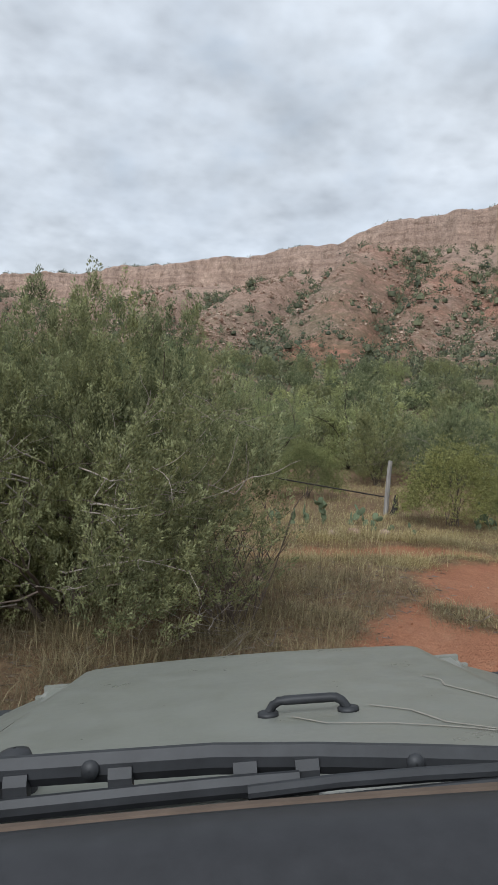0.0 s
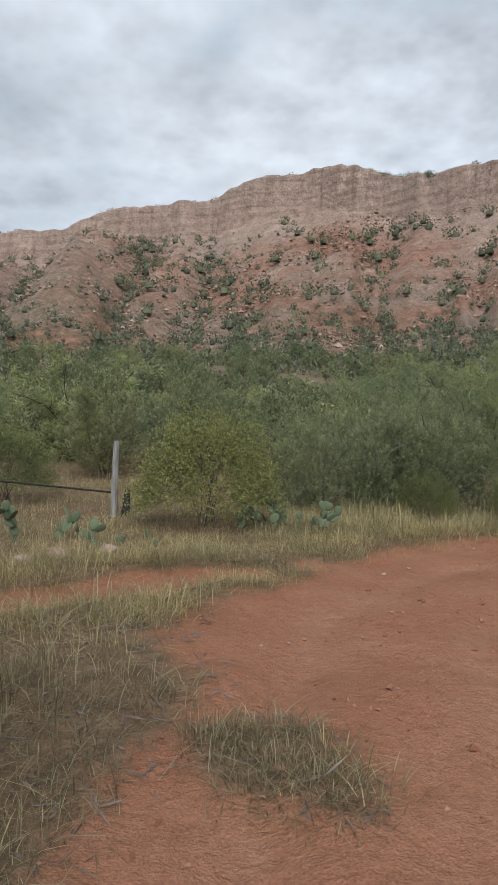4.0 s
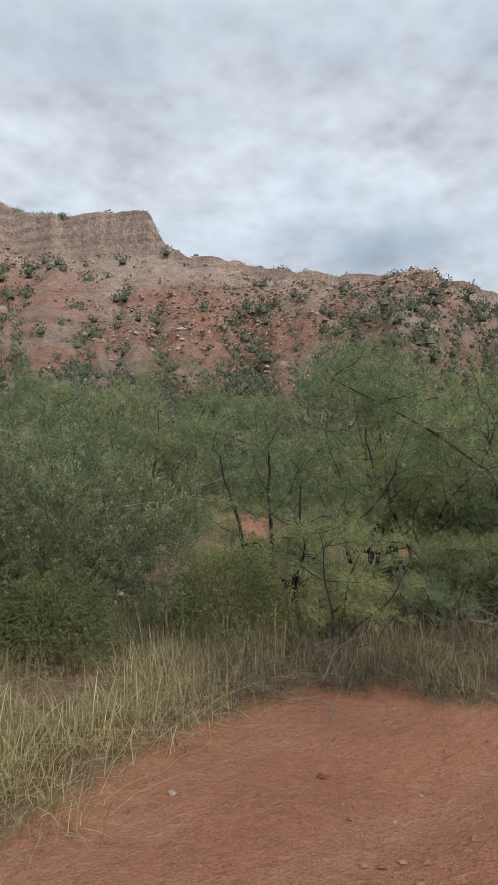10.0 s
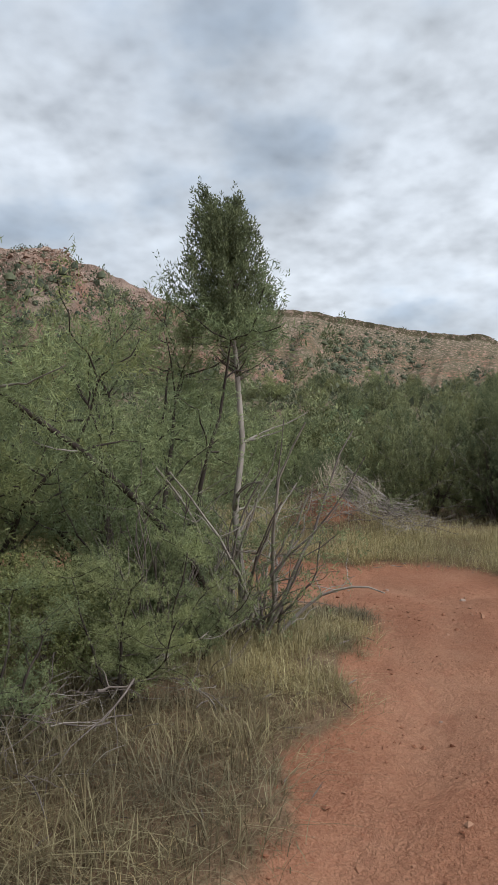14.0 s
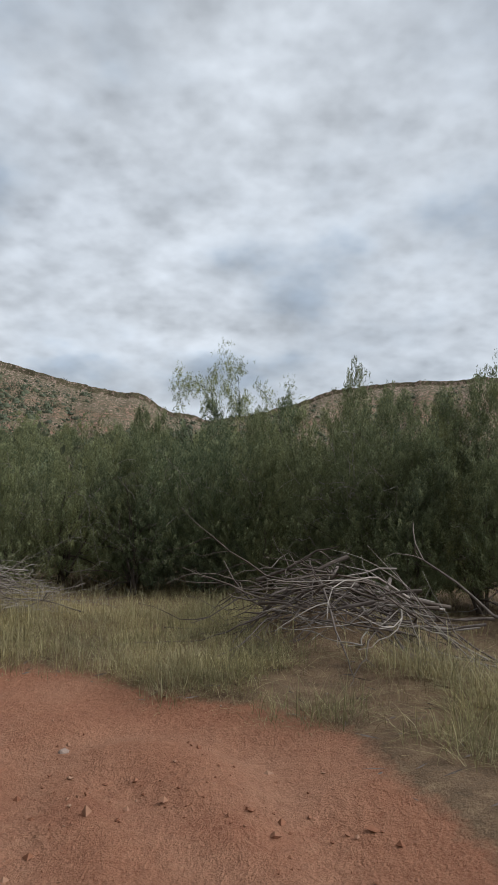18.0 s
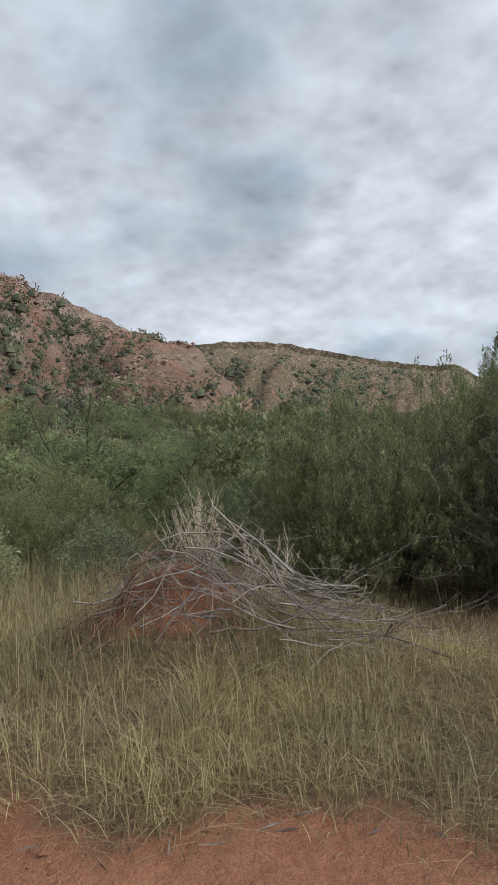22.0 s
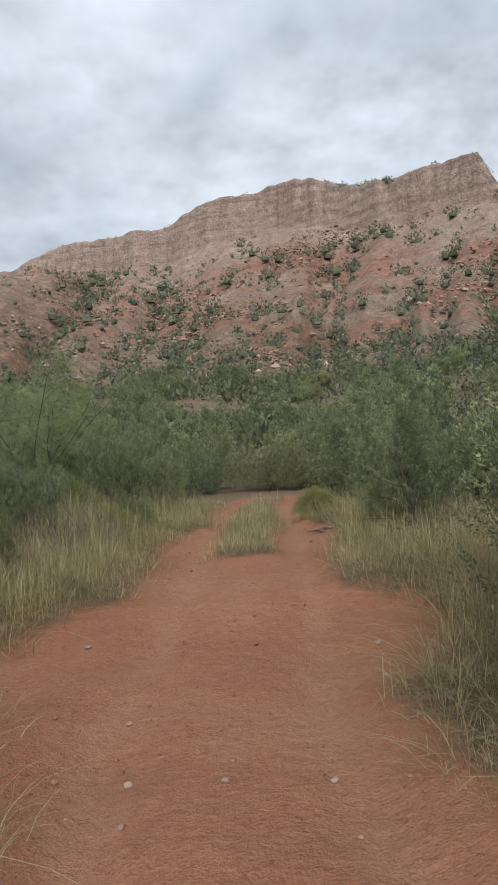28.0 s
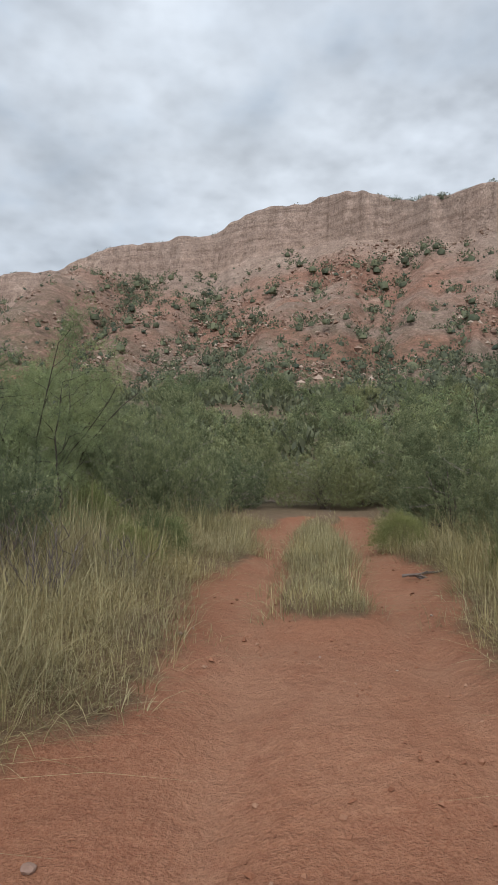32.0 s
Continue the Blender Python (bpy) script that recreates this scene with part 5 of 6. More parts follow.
brush_pile("heap of grey cut juniper branches beside the track", 22.2, 13.0, 1.3, 0.7, 0.62, 90, 1.5, 0.011, 3, [M_DEAD, M_DEAD, M_DEAD_DARK], -70)
brush_pile("heap of fine red-brown dead twigs on soil", 21.75, 14.15, 0.5, 0.8, 0.26, 130, 0.6, 0.006, 13, [M_BARK, M_REDTWIG, M_REDTWIG], 10)
brush_pile("pile of weathered logs and branches before the thicket", 19.6, 9.0, 1.4, 0.8, 0.62, 78, 1.9, 0.022, 4, [M_DEAD_DARK, M_DEAD_DARK, M_DEAD, M_BARK, M_BARK], 60)
brush_pile("tangle of dead twigs in withered grass", 9.7, 14.2, 0.8, 0.5, 0.30, 24, 0.8, 0.005, 7, [M_DEAD_DARK, M_BARK], 20)
brush_pile("tangle of dead twigs in withered grass", 12.0, 13.7, 1.0, 0.5, 0.40, 30, 0.9, 0.007, 8, [M_DEAD_DARK, M_DEAD], 0)
brush_pile("dry fallen branches under the juniper bush", -0.4, 6.6, 0.4, 0.7, 0.4, 22, 0.9, 0.005, 9, [M_DEAD_DARK, M_DEAD], 50)


def dead_stalks(label, x, y, h, count, seed, mat, spread=0.4):
    """A dead weed: many thin bleached stalks that fork upwards."""
    rng = np.random.RandomState(seed)
    ob = thing("dead_weed", place(x, y), label, "dead plant")
    for s in range(count):
        a, sp = rng.uniform(0, 6.28), rng.uniform(0.0, spread)
        m = limb(rng, (rng.normal() * 0.08, rng.normal() * 0.08, 0), (math.cos(a) * sp, math.sin(a) * sp, 1), h * rng.uniform(0.55, 1), 0.010, 0.0025, 0.22, 8, 0.03)
        paths = [m]
        for _ in range(5):
            i = rng.randint(2, 8)
            b = rng.uniform(0, 6.28)
            paths.append(limb(rng, m[i, :3], (math.cos(b) * 0.6, math.sin(b) * 0.6, 1), h * rng.uniform(0.1, 0.3), 0.005, 0.0018, 0.3, 5, 0.05))
        v, f = tubes(paths, 4)
        part("stalk", mesh_np("stalk", v, f, mat, True), None, ob)
    return ob


dead_stalks("tall bleached dead weed on a red soil heap", 22.6, 13.9, 0.95, 44, 5, M_STRAW, 0.55)
dead_stalks("leafless twiggy bush by the track", -0.1, 7.0, 1.35, 24, 6, M_BARK, 1.3)
dead_stalks("bleached dead weed in the brush", 22.4, 13.3, 0.7, 16, 8, M_STRAW, 0.6)
dead_stalks("bare twigs among mesquite", 13.2, 13.9, 1.5, 18, 9, M_DEAD_DARK, 0.7)
dead_stalks("bare twigs among mesquite", 15.0, 13.9, 1.3, 16, 10, M_DEAD, 0.7)
dead_stalks("bare twigs among mesquite", 11.0, 14.6, 1.1, 14, 12, M_DEAD_DARK, 0.7)
dead_stalks("grey dead weed in tall dry grass", 19.2, 26.9, 0.75, 18, 21, M_DEAD_DARK, 0.8)
dead_stalks("grey dead weed in tall dry grass", 18.8, 28.0, 0.9, 20, 22, M_BARK, 0.9)
dead_stalks("grey dead weed in tall dry grass", 20.0, 28.2, 0.6, 14, 23, M_DEAD_DARK, 0.8)


def stump(label, x, y, h, r, seed):
    rng = np.random.RandomState(seed)
    p = limb(rng, (0, 0, -0.1), (0.1, 0.05, 1), h + 0.1, r, r * 0.55, 0.15, 7)
    v, f = tubes([p], 8)
    ob = new("stump", mesh_np("stump", v, f, M_DEAD, True))
    ob.matrix_basis = place(x, y)
    return tagged(ob, label, "stump")


stump("short bleached stump in withered grass", 11.2, 14.5, 0.24, 0.035, 3)


# the tall juniper with bare grey trunks, and the leaning mesquite beside it
def tall_juniper():
    rng = np.random.RandomState(15)
    ob = thing("tall_juniper", place(14.4, 13.55), "tall juniper with bare grey trunks and dead lower limbs", "juniper")
    main = np.array([(0, 0, -0.1, 0.042), (0.06, 0.02, 0.5, 0.035), (-0.05, 0.05, 1.1, 0.030), (0.05, 0.0, 1.7, 0.026), (-0.02, 0.03, 2.4, 0.022), (-0.03, 0.08, 3.0, 0.015), (-0.05, 0.12, 3.55, 0.006)])
    v, f = tubes([main], 8)
    part("trunk", mesh_np("trunk", v, f, M_DEAD, True), None, ob)
    for s in range(24):
        a = rng.uniform(0, 6.28)
        sp = rng.uniform(0.08, 0.55)
        m = limb(rng, (rng.normal() * 0.16, rng.normal() * 0.16, -0.1), (math.cos(a) * sp, math.sin(a) * sp, 1), rng.uniform(0.7, 2.5), rng.uniform(0.010, 0.028), 0.006, 0.3, 10, 0.02)
        paths = [m]
        for _ in range(6):
            i, b = rng.randint(2, 9), rng.uniform(0, 6.28)
            paths.append(limb(rng, m[i, :3], (math.cos(b), math.sin(b), 0.5), rng.uniform(0.2, 0.6), m[i, 3] * 0.5, 0.002, 0.45, 6))
        for j, way_ in enumerate(paths):
            nm = "dead_twig" if j else "dead_limb"
            v, f = tubes([way_], 5)
            part(nm, mesh_np(nm, v, f, M_DEAD if s % 2 else M_DEAD_DARK, True), None, ob)
    for s in range(14):
        i, b = rng.randint(1, 5), rng.uniform(0, 6.28)
        v, f = tubes([limb(rng, main[i, :3], (math.cos(b), math.sin(b), 0.5), rng.uniform(0.4, 0.9), 0.014, 0.003, 0.4, 7)], 5)
        part("limb", mesh_np("limb", v, f, M_DEAD, True), None, ob)
    at, way = [], []
    for s in range(66):
        a, z = rng.uniform(0, 6.28), 2.48 + 1.02 * rng.uniform(0, 1) ** 1.2
        reach = 0.50 * np.clip((3.9 - z) / 1.3, 0.05, 1) * (0.6 + 0.4 * np.clip((z - 2.4) / 0.3, 0, 1))
        m, q = 20, rng.uniform(0.15, 1.0)
        t = rng.uniform(0, 1, m)
        rise = rng.uniform(0.26, 0.46)
        p = np.stack([np.cos(a) * reach * q * (1 - 0.1 * t) - 0.05, np.sin(a) * reach * q * (1 - 0.1 * t) + 0.12, z + t * rise], 1)
        p[:, :2] += rng.normal(size=(m, 2)) * (0.075 * (1.1 - t))[:, None]
        at.append(p)
        way.append(unit(np.tile([np.cos(a) * 0.35, np.sin(a) * 0.35, 1.0], (m, 1)) + rng.normal(size=(m, 3)) * 0.15))
        v, f = tubes([limb(rng, (main[4, 0], main[4, 1], z - 0.25), (np.cos(a), np.sin(a), 0.5), reach * q * 1.05, 0.010, 0.003, 0.2, 6)], 4)
        part("limb", mesh_np("limb", v, f, M_BARK, True), None, ob)
    tr = rng.uniform(0.3, 1, 34)
    at.append(np.stack([0.25 + 0.5 * tr + rng.normal(size=34) * 0.06, -0.3 - 0.4 * tr + rng.normal(size=34) * 0.06, 2.0 + 0.75 * tr + rng.normal(size=34) * 0.08], 1))
    way.append(np.tile(unit(np.array([0.5, -0.4, 0.8])), (34, 1)))
    v, f, tip = tufts(rng, np.concatenate(at), np.concatenate(way), 34, 0.15, 0.036, 0.034, 0.0100)
    part("crown", leafy("crown", v, f, tip * 0.25, M_JUN), None, ob)


def leaning_mesquite():
    rng = np.random.RandomState(16)
    ob = thing("leaning_mesquite", place(14.05, 13.6), "leaning mesquite with a long bare dark limb and feathery leaves", "mesquite")
    arm = np.array([(0, 0, -0.1, 0.045), (-0.15, 0.05, 0.35, 0.04), (-0.38, 0.15, 0.75, 0.034), (-0.8, 0.38, 1.2, 0.027), (-1.3, 0.62, 1.62, 0.022), (-1.95, 0.9, 2.02, 0.017), (-2.6, 1.15, 2.30, 0.012), (-3.2, 1.3, 2.5, 0.005)])
    v, f = tubes([arm], 7)
    part("trunk", mesh_np("trunk", v, f, M_BARK_DARK, True), None, ob)
    tips = []
    for s in range(20):
        i, b = rng.randint(2, 8), rng.uniform(0, 6.28)
        m = limb(rng, arm[i, :3], (math.cos(b), math.sin(b), rng.uniform(-0.2, 0.8)), rng.uniform(0.4, 0.95) * (1.25 - 0.12 * i), 0.011, 0.003, 0.4, 8, 0.02)
        v, f = tubes([m], 5)
        part("limb", mesh_np("limb", v, f, M_BARK_DARK if s % 3 else M_DEAD, True), None, ob)
        tips.append(m[2:, :3])
    for s in range(6):
        b = rng.uniform(0, 6.28)
        m = limb(rng, (0, 0, 0), (math.cos(b) * 0.6, math.sin(b) * 0.6, 1), rng.uniform(1.4, 2.4), 0.015, 0.004, 0.35, 9, 0.02)
        v, f = tubes([m], 5)
        part("stem", mesh_np("stem", v, f, M_DEAD_DARK, True), None, ob)
        tips.append(m[3:, :3])
    pts = np.concatenate(tips)
    pick = pts[rng.randint(0, len(pts), 3400)] + rng.normal(size=(3400, 3)) * 0.17
    v, f = spray(rng, pick, unit(rng.normal(size=(3400, 3))), 10, 0.055, 0.0068, 0.6, 0.0)
    part("crown", mesh_np("crown", v, f, M_MESQ), None, ob)


tall_juniper()
leaning_mesquite()

# low green growth under the mesquites
for x, y, s, sz, t, src in ((12.6, 14.5, 0.62, 0.5, 10, OLIVE_A), (13.4, 14.2, 0.45, 0.5, 140, OLIVE_A), (10.2, 15.6, 0.55, 0.5, 200, OLIVE_A),
                            (8.6, 16.2, 0.5, 0.45, 250, OLIVE_A), (12.3, 13.75, 0.42, 0.42, 75, MESQ_B), (12.9, 13.9, 0.5, 0.46, 190, MESQ_B), (11.6, 14.1, 0.45, 0.4, 310, MESQ_B), (13.4, 13.6, 0.38, 0.4, 20, MESQ_B), (15.4, 14.4, 0.5, 0.6, 20, OLIVE_A), (16.2, 15.2, 0.7, 0.7, 330, OLIVE_A),
                            (18.0, 26.0, 0.55, 0.6, 120, OLIVE_A), (17.3, 23.8, 0.5, 0.5, 160, OLIVE_A), (24.4, 27.0, 0.5, 0.5, 210, OLIVE_A), (20.0, 33.0, 0.6, 0.6, 310, OLIVE_A), (20.7, 29.9, 0.42, 0.36, 30, OLIVE_A), (20.2, 28.9, 0.36, 0.33, 150, OLIVE_A), (24.6, 30.6, 0.4, 0.34, 80, OLIVE_A)):
    more(src, x, y, t, s, sz, "low bright green bush in the grass")

# ---- prickly pears ----
m_ = Mat("cactus_skin", 0.85, 0.12)
pn = m_.noise(6.0, 4.0, 0.6)
m_.color(m_.mix(0.5, m_.ramp(pn, [(0.3, (0.075, 0.098, 0.058)), (0.7, (0.135, 0.162, 0.092))]), m_.ramp(m_.island(), [(0, (0.08, 0.105, 0.065)), (1, (0.15, 0.17, 0.10))]))).bump(m_.noise(90.0, 2.0), 0.3, 0.004)
M_CACTUS = m_.m


def pad_mesh(rng):
    """A flat oval cactus joint, thick in the middle, with areole bumps."""
    bm = bmesh.new()
    bmesh.ops.create_icosphere(bm, subdivisions=3, radius=1.0)
    for v in bm.verts:
        x, y, z = v.co
        w = 0.075 * (1 + 0.18 * z)
        v.co = Vector((x * w, y * 0.019, (z + 1) * 0.1))
    me = bpy.data.meshes.new("pad")
    bm.to_mesh(me)
    bm.free()
    me.materials.append(M_CACTUS)
    for p in me.polygons:
        p.use_smooth = True
    return me


PAD = pad_mesh(None)


def prickly_pear(x, y, pads, seed, size=1.0):
    rng = np.random.RandomState(seed)
    ob = thing("prickly_pear", place(x, y), "clump of grey-green prickly pear pads in dry grass", "cactus", "prickly pears")
    tops = [Matrix.Translation((rng.normal() * 0.22, rng.normal() * 0.22, 0)) for _ in range(max(3, pads // 4))]
    for s in range(pads):
        base = tops[s] if s < len(tops) else tops[rng.randint(len(tops))] @ Matrix.Translation((rng.uniform(-0.05, 0.05), 0, 0.17 * size))
        m = base @ pose(0, 0, 0, rng.uniform(-28, 28), rng.uniform(-38, 38), rng.uniform(0, 360)) @ Matrix.Diagonal((size, size, size * rng.uniform(0.85, 1.2), 1))
        p = new("pad", PAD)
        p.parent = ob
        p.matrix_basis = m
        if s >= len(tops) and len(tops) < pads * 0.55:
            tops.append(base @ pose(0, 0, 0, rng.uniform(-20, 20), rng.uniform(-30, 30), 0))
    return ob


for i, (x, y, k) in enumerate(((5.2, 15.3, 24), (5.9, 15.1, 22), (5.5, 14.7, 12), (1.5, 14.9, 18), (2.3, 15.2, 12), (0.7, 14.5, 10), (2.7, 14.3, 8), (-0.3, 13.6, 12))):
    prickly_pear(x, y, k, 100 + i, 0.75)

# ---- old fence post with a fallen rail ----
m_ = Mat("weathered_post_wood", 0.85, 0.2)
pn = m_.noise(30.0, 6.0, 0.6, (1, 1, 0.08))
m_.color(m_.ramp(pn, [(0.3, (0.11, 0.10, 0.09)), (0.7, (0.30, 0.28, 0.255))])).bump(pn, 0.5, 0.006)
M_POST = m_.m
m_ = Mat("charred_wood", 0.9, 0.1)
m_.color(m_.ramp(m_.noise(20.0, 5.0), [(0.3, (0.012, 0.011, 0.010)), (0.7, (0.05, 0.045, 0.04))])).bump(m_.noise(25.0, 4.0), 0.6, 0.01)
M_CHAR = m_.m
post = thing("fence_post", place(3.25, 17.2, 10), "leaning grey wooden fence post with a dark charred foot", "fence post")
v, f = tubes([np.array([(0, 0, -0.2, 0.062), (0.01, 0, 0.4, 0.058), (0.03, 0.01, 1.0, 0.054), (0.045, 0.01, 1.28, 0.05), (0.046, 0.01, 1.285, 0.005)])], 9)
part("shaft", mesh_np("shaft", v, f, M_POST, False), None, post)
v, f = tubes([limb(np.random.RandomState(4), (0.14, -0.03, -0.1), (0.15, 0, 1), 0.6, 0.10, 0.04, 0.3, 7)], 9)
part("charred_brace", mesh_np("charred_brace", v, f, M_CHAR, True), None, post, "short charred brace stub")
z0, z1 = float(height(0.4, 19.4)), float(height(3.2, 17.2))
rail = new("fence_rail", mesh_np("fence_rail", *tubes([np.array([(0.2, 19.5, z0 + 0.62, 0.019), (1.2, 18.7, 0.5 * (z0 + z1) + 0.54, 0.018), (2.3, 17.9, 0.5 * (z0 + z1) + 0.47, 0.017), (3.3, 17.16, z1 + 0.40, 0.016)])], 7), M_CHAR, True))
tagged(rail, "thin dark fallen rail leaning on the fence post", "fence rail")

# ---- stones ----
m_ = Mat("field_stone", 0.9, 0.15)
pn = m_.noise(12.0, 6.0, 0.65)
oi_ = m_.n.new("ShaderNodeObjectInfo")
m_.color(m_.mix(0.5, m_.ramp(pn, [(0.3, (0.18, 0.12, 0.09)), (0.7, (0.36, 0.29, 0.24))]), m_.ramp(oi_.outputs["Random"], [(0, (0.20, 0.09, 0.06)), (1, (0.36, 0.28, 0.22))]))).bump(pn, 0.6, 0.01)
M_STONE = m_.m


def stone_mesh(seed):
    bm = bmesh.new()
    bmesh.ops.create_icosphere(bm, subdivisions=2, radius=1.0)
    rng = np.random.RandomState(seed)
    off = Vector(rng.uniform(-9, 9, 3))
    for v in bm.verts:
        v.co *= 1 + 0.35 * noise.noise(v.co * 1.1 + off) + 0.12 * noise.noise(v.co * 3 + off)
        v.co.z *= 0.62
    me = bpy.data.meshes.new("stone")
    bm.to_mesh(me)
    bm.free()
    me.materials.append(M_STONE)
    return me


STONES = [stone_mesh(s) for s in range(4)]
rng = np.random.RandomState(91)
spots = [(2.0, 13.5, 0.14), (2.6, 13.7, 0.12), (1.6, 13.3, 0.1), (-0.4, 8.6, 0.13), (-0.1, 9.0, 0.1), (0.2, 8.9, 0.07)]
while len(spots) < 46:
    x, y = (rng.uniform(0, 18), rng.uniform(6, 15)) if len(spots) < 30 else (rng.uniform(17, 23), rng.uniform(19, 30))
    if road_at(np.array(x), np.array(y)) > 0.35:
        spots.append((x, y, 0.010 + 0.026 * rng.uniform() ** 2.5))
for i, (x, y, s) in enumerate(spots):
    ob = new("stone", STONES[i % 4])
    ob.matrix_basis = pose(x, y, float(height(x, y)) + s * 0.2, rng.uniform(-20, 20), rng.uniform(-20, 20), rng.uniform(0, 360)) @ Matrix.Diagonal((s, s, s, 1))
    tagged(ob, "small pale stone lying on the red soil", "stone", "stones on the track")
debris = new("bark_debris", mesh_np("bark_debris", *tubes([limb(np.random.RandomState(s), (23.4 + 0.12 * s, 28.3 + 0.05 * s, float(height(23.5, 28.4)) + 0.06), (1, 0.2 * (s - 2), 0.08), 0.35, 0.02, 0.008, 0.35, 6) for s in range(4)], 5), M_DEAD_DARK, True))
tagged(debris, "scraps of dark bark lying in the wheel rut", "bark")

# ---- the off-road vehicle ----
JEEP_M = pose(0.229, -0.131, 0.379, -4.23, -7.29, 1.72)


def simple_mat(name, col, rough, spec=0.4, vary=0.25, scale=6.0):
    m = Mat(name, rough, spec)
    n = m.noise(scale, 6.0, 0.65, world=False)
    lo, hi = tuple(c * (1 - vary) for c in col), tuple(c * (1 + vary) for c in col)
    m.color(m.ramp(n, [(0.3, lo), (0.7, hi)])).bump(m.noise(scale * 18, 3.0, 0.6, world=False), 0.06, 0.002)
    return m


_p = simple_mat("grey_green_paint", (0.165, 0.168, 0.146), 0.32, 0.45, 0.06, 3.0)
_p.l.new(_p.ramp(_p.noise(9.0, 6.0, 0.7, world=False), [(0.3, (0.26, 0.26, 0.26)), (0.7, (0.42, 0.42, 0.42))]), _p.b.inputs["Roughness"])
M_PAINT = _p.m
M_TRIM = simple_mat("black_plastic", (0.022, 0.023, 0.025), 0.55, 0.35, 0.3, 20.0).m
M_DASH = simple_mat("dark_dashboard_vinyl", (0.020, 0.020, 0.022), 0.5, 0.35, 0.2, 30.0).m
M_TYRE = simple_mat("tyre_rubber", (0.02, 0.02, 0.02), 0.85, 0.2, 0.3, 30.0).m
M_SCRATCH = simple_mat("bare_scratched_primer", (0.25, 0.23, 0.195), 0.8, 0.2, 0.2, 40.0).m
M_SEAL = simple_mat("tan_cowl_seal", (0.085, 0.062, 0.046), 0.7, 0.2, 0.2, 20.0).m

jeep = thing("jeep", JEEP_M, "front of a grey-green off-road vehicle with a scratched bonnet", "jeep")


def sheet(fn, us, vs, thick):
    """A curved sheet of metal with turned-down edges, from fn(u, v)."""
    us, vs = np.asarray(us), np.asarray(vs)
    P = np.array([[fn(u, v) for v in vs] for u in us])
    nu, nv = P.shape[:2]
    i, j = np.meshgrid(np.arange(nu - 1), np.arange(nv - 1), indexing="ij")
    top = np.stack([i * nv + j, (i + 1) * nv + j, (i + 1) * nv + j + 1, i * nv + j + 1], -1).reshape(-1, 4)
    low = P - np.array([0, 0, thick])
    ring = [a * nv for a in range(nu)] + [(nu - 1) * nv + b for b in range(1, nv)] + [a * nv + nv - 1 for a in range(nu - 2, -1, -1)] + [b for b in range(nv - 2, 0, -1)]
    ring = np.array(ring)
    nxt = np.roll(ring, -1)
    k = nu * nv
    side = np.stack([nxt, ring, ring + k, nxt + k], -1)
    return np.concatenate([P.reshape(-1, 3), low.reshape(-1, 3)]), np.concatenate([top, top[:, ::-1] + k, side])


def hood_z(x, y):
    a = abs(x)
    half = 0.56 - 0.05 * (y - 1.1)
    z = 1.166 - 0.095 * (y - 1.1) - 0.012 * (x / 0.5) ** 2
    z -= 0.055 * float(ease(half, half + 0.10, a)) + 0.06 * float(ease(half + 0.08, 0.90, a))
    return z - 0.05 * float(ease(2.34, 2.5, y)) ** 1.5


v, f = sheet(lambda x, y: (x, y, hood_z(x, y)), np.linspace(-0.82, 0.82, 60), np.linspace(1.06, 2.5, 46), 0.05)
hood = part("bonnet", mesh_np("bonnet", v, f, M_PAINT, True), None, jeep, "matt grey-green bonnet with pale scratches")
for pts in (((0.44, 1.86), (0.40, 1.82), (0.43, 1.76), (0.42, 1.70), (0.47, 1.58), (0.52, 1.45), (0.57, 1.32)), ((0.06, 1.47), (0.12, 1.40), (0.24, 1.37), (0.36, 1.31), (0.46, 1.24), (0.54, 1.18)),
            ((0.22, 1.53), (0.29, 1.47), (0.33, 1.36), (0.40, 1.30), (0.52, 1.22)), ((0.66, 1.84), (0.60, 1.74), (0.64, 1.68), (0.70, 1.62)), ((-0.56, 1.98), (-0.57, 1.70), (-0.58, 1.40), (-0.585, 1.10))):
    vs_, fs_ = [], []
    w = 0.0026 if pts[0][0] > -0.5 else 0.002
    dense = [(x0 + (x1 - x0) * q / 6, y0 + (y1 - y0) * q / 6) for (x0, y0), (x1, y1) in zip(pts[:-1], pts[1:]) for q in range(6)]
    for i, (x, y) in enumerate(dense):
        ww = w * (0.6 + 0.5 * math.sin(i * 1.7) ** 2)
        vs_ += [(x - ww, y, hood_z(x - ww, y) + 0.0025), (x + ww, y + ww, hood_z(x + ww, y) + 0.0025)]
    fs_ = [(2 * i, 2 * i + 1, 2 * i + 3, 2 * i + 2) for i in range(len(dense) - 1)]
    part("scratch", mesh_np("scratch", vs_, fs_, M_SCRATCH), None, hood, "pale bare-metal scratch")
# grab handle on the bonnet
HX, HY = 0.095, 1.50
arch = []
for s in range(15):
    q = s / 14
    x = HX - 0.079 + 0.158 * q
    rise = 0.024 * min(1, math.sin(math.pi * q) * 2.2) ** 0.5 if 0 < q < 1 else 0.0
    arch.append((x, HY, hood_z(x, HY) + rise + 0.004, 0.0092))
handle = part("grab_handle", mesh_np("grab_handle", *tubes([np.array(arch)], 10), M_TRIM, True), None, hood, "black rubber grab handle")
for x in (HX - 0.079, HX + 0.079):
    z = hood_z(x, HY)
    part("handle_foot", mesh_np("handle_foot", *tubes([np.array([(x, HY, z - 0.002, 0.001), (x, HY, z, 0.021), (x, HY, z + 0.007, 0.021), (x, HY, z + 0.010, 0.012), (x, HY, z + 0.0105, 0.001)])], 16), M_TRIM, True), None, handle)
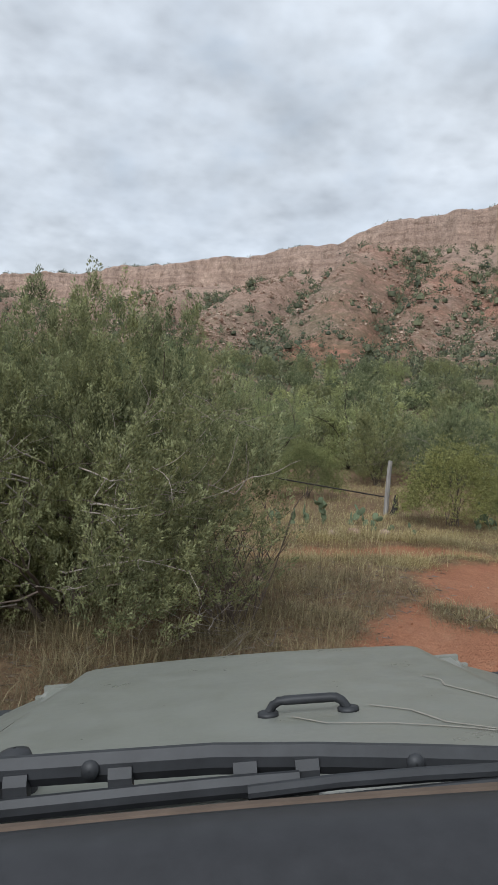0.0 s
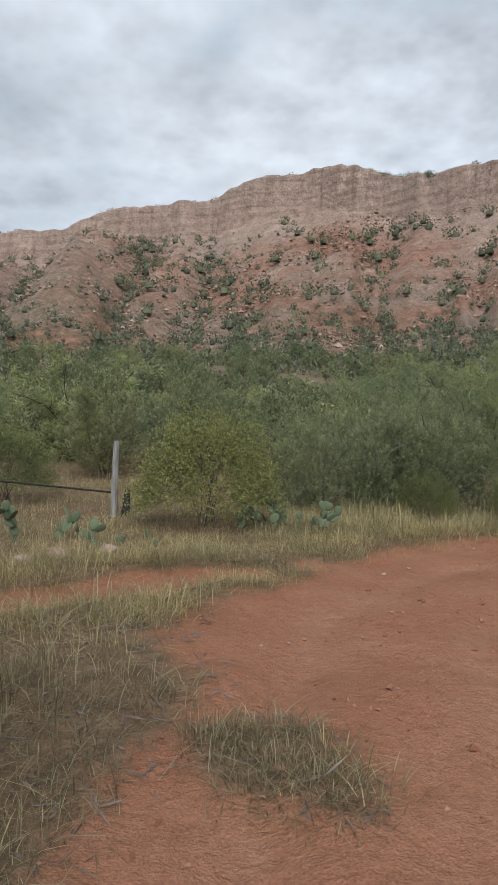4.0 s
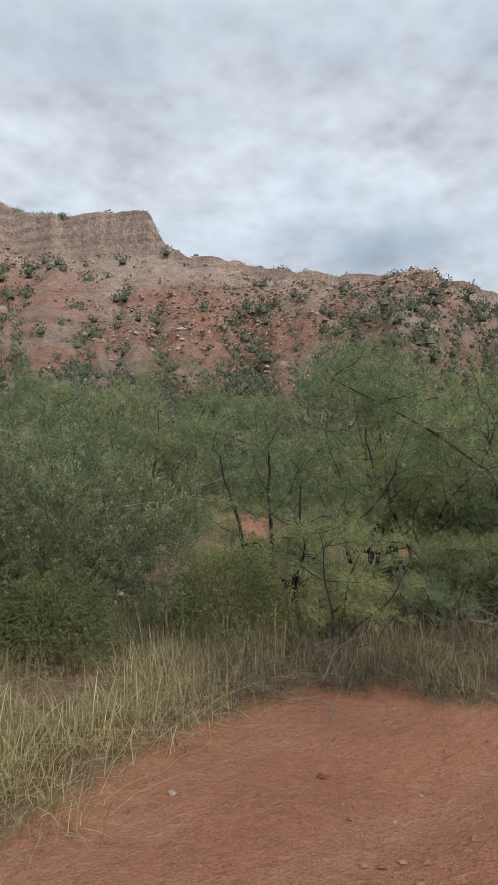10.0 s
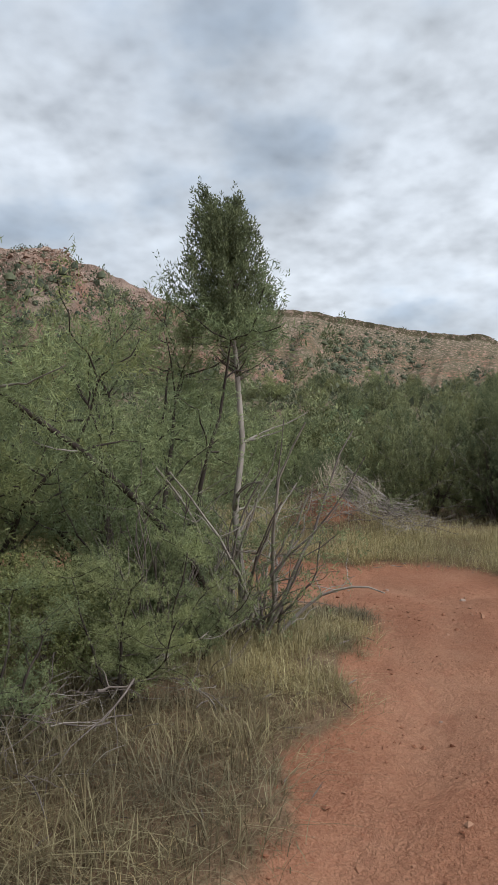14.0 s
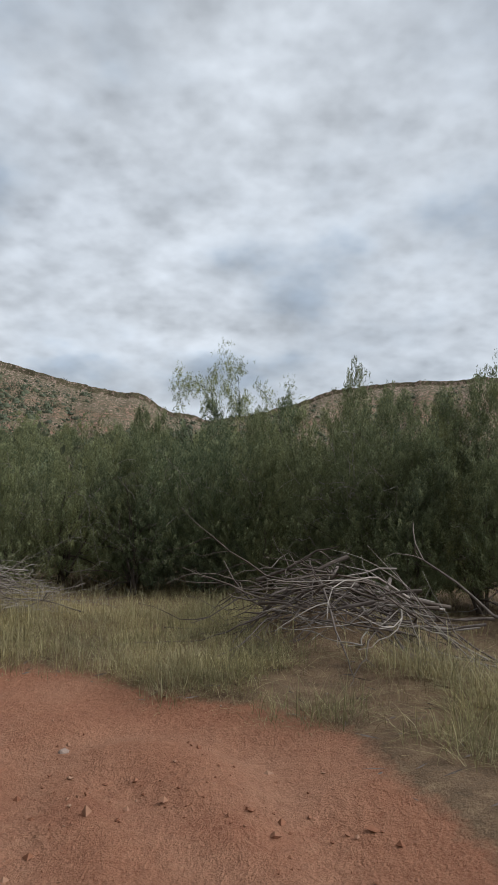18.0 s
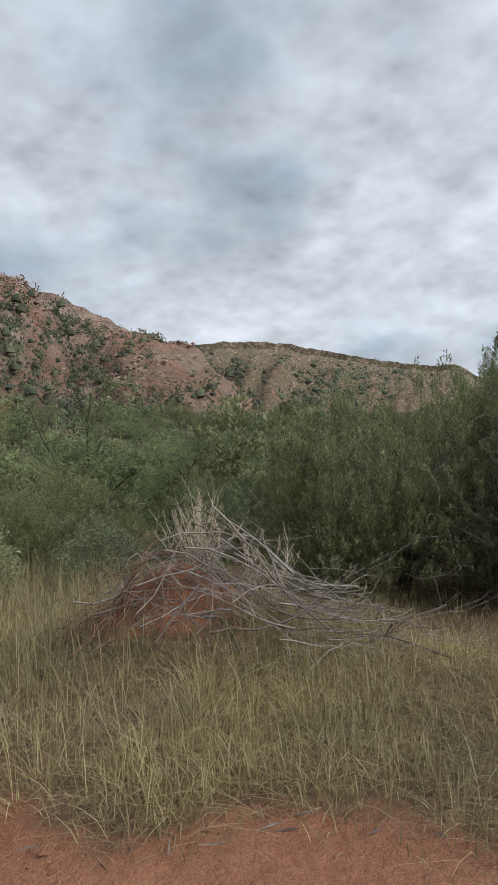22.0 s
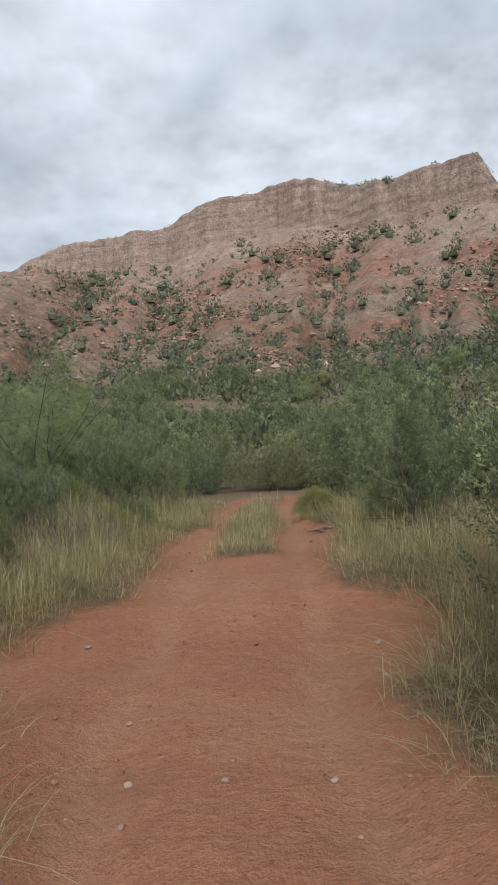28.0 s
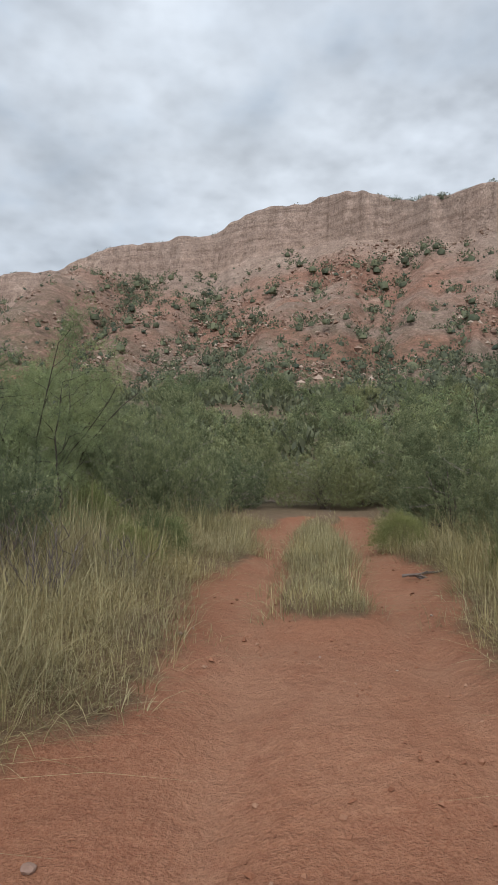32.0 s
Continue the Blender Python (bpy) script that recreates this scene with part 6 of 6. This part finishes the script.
# rubber bump stop
part("bump_stop", mesh_np("bump_stop", *tubes([np.array([(-0.375, 1.16, 1.12, 0.03), (-0.375, 1.16, 1.195, 0.03), (-0.375, 1.16, 1.215, 0.022), (-0.375, 1.16, 1.22, 0.002)])], 12), M_TRIM, True), None, hood)


def bar(name, pts, hw, hh, mat, parent, label=""):
    """A bevelled bar that follows the points, with a flat section."""
    bm = bmesh.new()
    rings = []
    for x, y, z in pts:
        c = 0.35
        sec = [(-hw, -hh * c), (-hw * c, -hh), (hw * c, -hh), (hw, -hh * c), (hw, hh * c), (hw * c, hh), (-hw * c, hh), (-hw, hh * c)]
        rings.append([bm.verts.new((x, y + a, z + b)) for a, b in sec])
    for r, s in zip(rings[:-1], rings[1:]):
        for k in range(8):
            bm.faces.new((r[k], r[(k + 1) % 8], s[(k + 1) % 8], s[k]))
    bm.faces.new(rings[0][::-1])
    bm.faces.new(rings[-1])
    return part(name, bm, mat, parent, label)


# scuttle panel, wiper linkage and wipers
v, f = sheet(lambda x, y: (x, y, 1.170 - 0.10 * (y - 0.9) - 0.05 * (x / 0.7) ** 2), np.linspace(-0.72, 0.72, 24), np.linspace(0.84, 1.07, 6), 0.03)
scuttle = part("scuttle_panel", mesh_np("scuttle_panel", v, f, M_TRIM, True), None, jeep)
wiper = bar("wiper_arm", [(-0.72, 1.06, 1.205), (-0.50, 1.06, 1.218), (-0.365, 1.06, 1.222), (-0.212, 1.06, 1.22), (-0.073, 1.06, 1.218), (0.067, 1.06, 1.208), (0.222, 1.06, 1.193), (0.36, 1.06, 1.178)], 0.014, 0.020, M_TRIM, jeep, "black pressed-steel wiper arm")
bar("wiper_blade", [(-0.70, 1.03, 1.170), (-0.388, 1.03, 1.183), (-0.172, 1.03, 1.188), (-0.059, 1.03, 1.190), (0.04, 1.03, 1.190)], 0.010, 0.014, M_TRIM, wiper, "rubber wiper blade")
for x, z in ((-0.34, 1.203), (-0.20, 1.203), (-0.032, 1.197), (0.052, 1.194)):
    bar("wiper_link", [(x - 0.016, 1.045, z), (x + 0.016, 1.045, z)], 0.010, 0.020, M_TRIM, wiper)
for x, z in ((-0.24, 1.222), (0.20, 1.196)):
    part("pivot_bolt", mesh_np("pivot_bolt", *tubes([np.array([(x, 1.046, z, 0.013), (x, 1.038, z, 0.012), (x, 1.037, z, 0.001)])], 10), M_TRIM, True), None, wiper)
second = bar("wiper_arm", [(-0.03, 1.0, 1.193), (0.088, 1.0, 1.198), (0.199, 1.0, 1.198), (0.325, 1.0, 1.195), (0.55, 1.02, 1.186), (0.78, 1.04, 1.172)], 0.010, 0.009, M_TRIM, jeep, "black pressed-steel wiper arm")
bar("wiper_blade", [(0.0, 0.985, 1.180), (0.30, 0.99, 1.184), (0.78, 1.0, 1.165)], 0.008, 0.007, M_TRIM, second, "rubber wiper blade")
bar("windscreen_seal", [(-0.78, 0.93, 1.185), (-0.353, 0.93, 1.200), (-0.03, 0.93, 1.204), (0.299, 0.93, 1.202), (0.78, 0.93, 1.185)], 0.016, 0.007, M_SEAL, jeep, "dusty tan windscreen seal")
v, f = sheet(lambda x, y: (x, y, 1.216 - 0.10 * (0.84 - y) - 0.9 * max(0, 0.60 - y) ** 2 - 0.02 * (x / 0.7) ** 2 + 0.012 * math.sin((y - 0.55) * 28)), np.linspace(-0.70, 0.70, 24), np.linspace(0.66, 0.90, 16), 0.11)
part("dashboard", mesh_np("dashboard", v, f, M_DASH, True), None, jeep, "dark padded dashboard top")


def box_part(name, x0, x1, y0, y1, z0, z1, mat, bevel=0.03, label=""):
    bm = bmesh.new()
    bmesh.ops.create_cube(bm, size=1.0)
    for q in bm.verts:
        q.co = Vector(((x0 + x1) / 2 + q.co.x * (x1 - x0), (y0 + y1) / 2 + q.co.y * (y1 - y0), (z0 + z1) / 2 + q.co.z * (z1 - z0)))
    bmesh.ops.bevel(bm, geom=bm.edges[:], offset=bevel, segments=3, affect="EDGES")
    return part(name, bm, mat, jeep, label)


box_part("engine_bay", -0.66, 0.66, 1.05, 2.42, 0.55, 0.98, M_PAINT)
box_part("grille", -0.70, 0.70, 2.42, 2.50, 0.60, 0.97, M_PAINT)
for s in (-1, 1):
    box_part("front_wing", min(s * 0.62, s * 0.93), max(s * 0.62, s * 0.93), 1.25, 2.40, 0.86, 0.93, M_TRIM, 0.03)
    for y in (1.85,):
        part("wheel", mesh_np("wheel", *tubes([np.array([(s * 0.66, y, 0.34, 0.20), (s * 0.665, y, 0.34, 0.36), (s * 0.70, y, 0.34, 0.40), (s * 0.88, y, 0.34, 0.40), (s * 0.915, y, 0.34, 0.36), (s * 0.92, y, 0.34, 0.22), (s * 0.89, y, 0.34, 0.20), (s * 0.885, y, 0.34, 0.01)])], 28), M_TYRE, True), None, jeep)
box_part("bulkhead", -0.70, 0.70, 0.86, 1.06, 0.42, 1.10, M_PAINT, 0.06)
box_part("front_bumper", -0.78, 0.78, 2.50, 2.66, 0.52, 0.68, M_TRIM, 0.03)
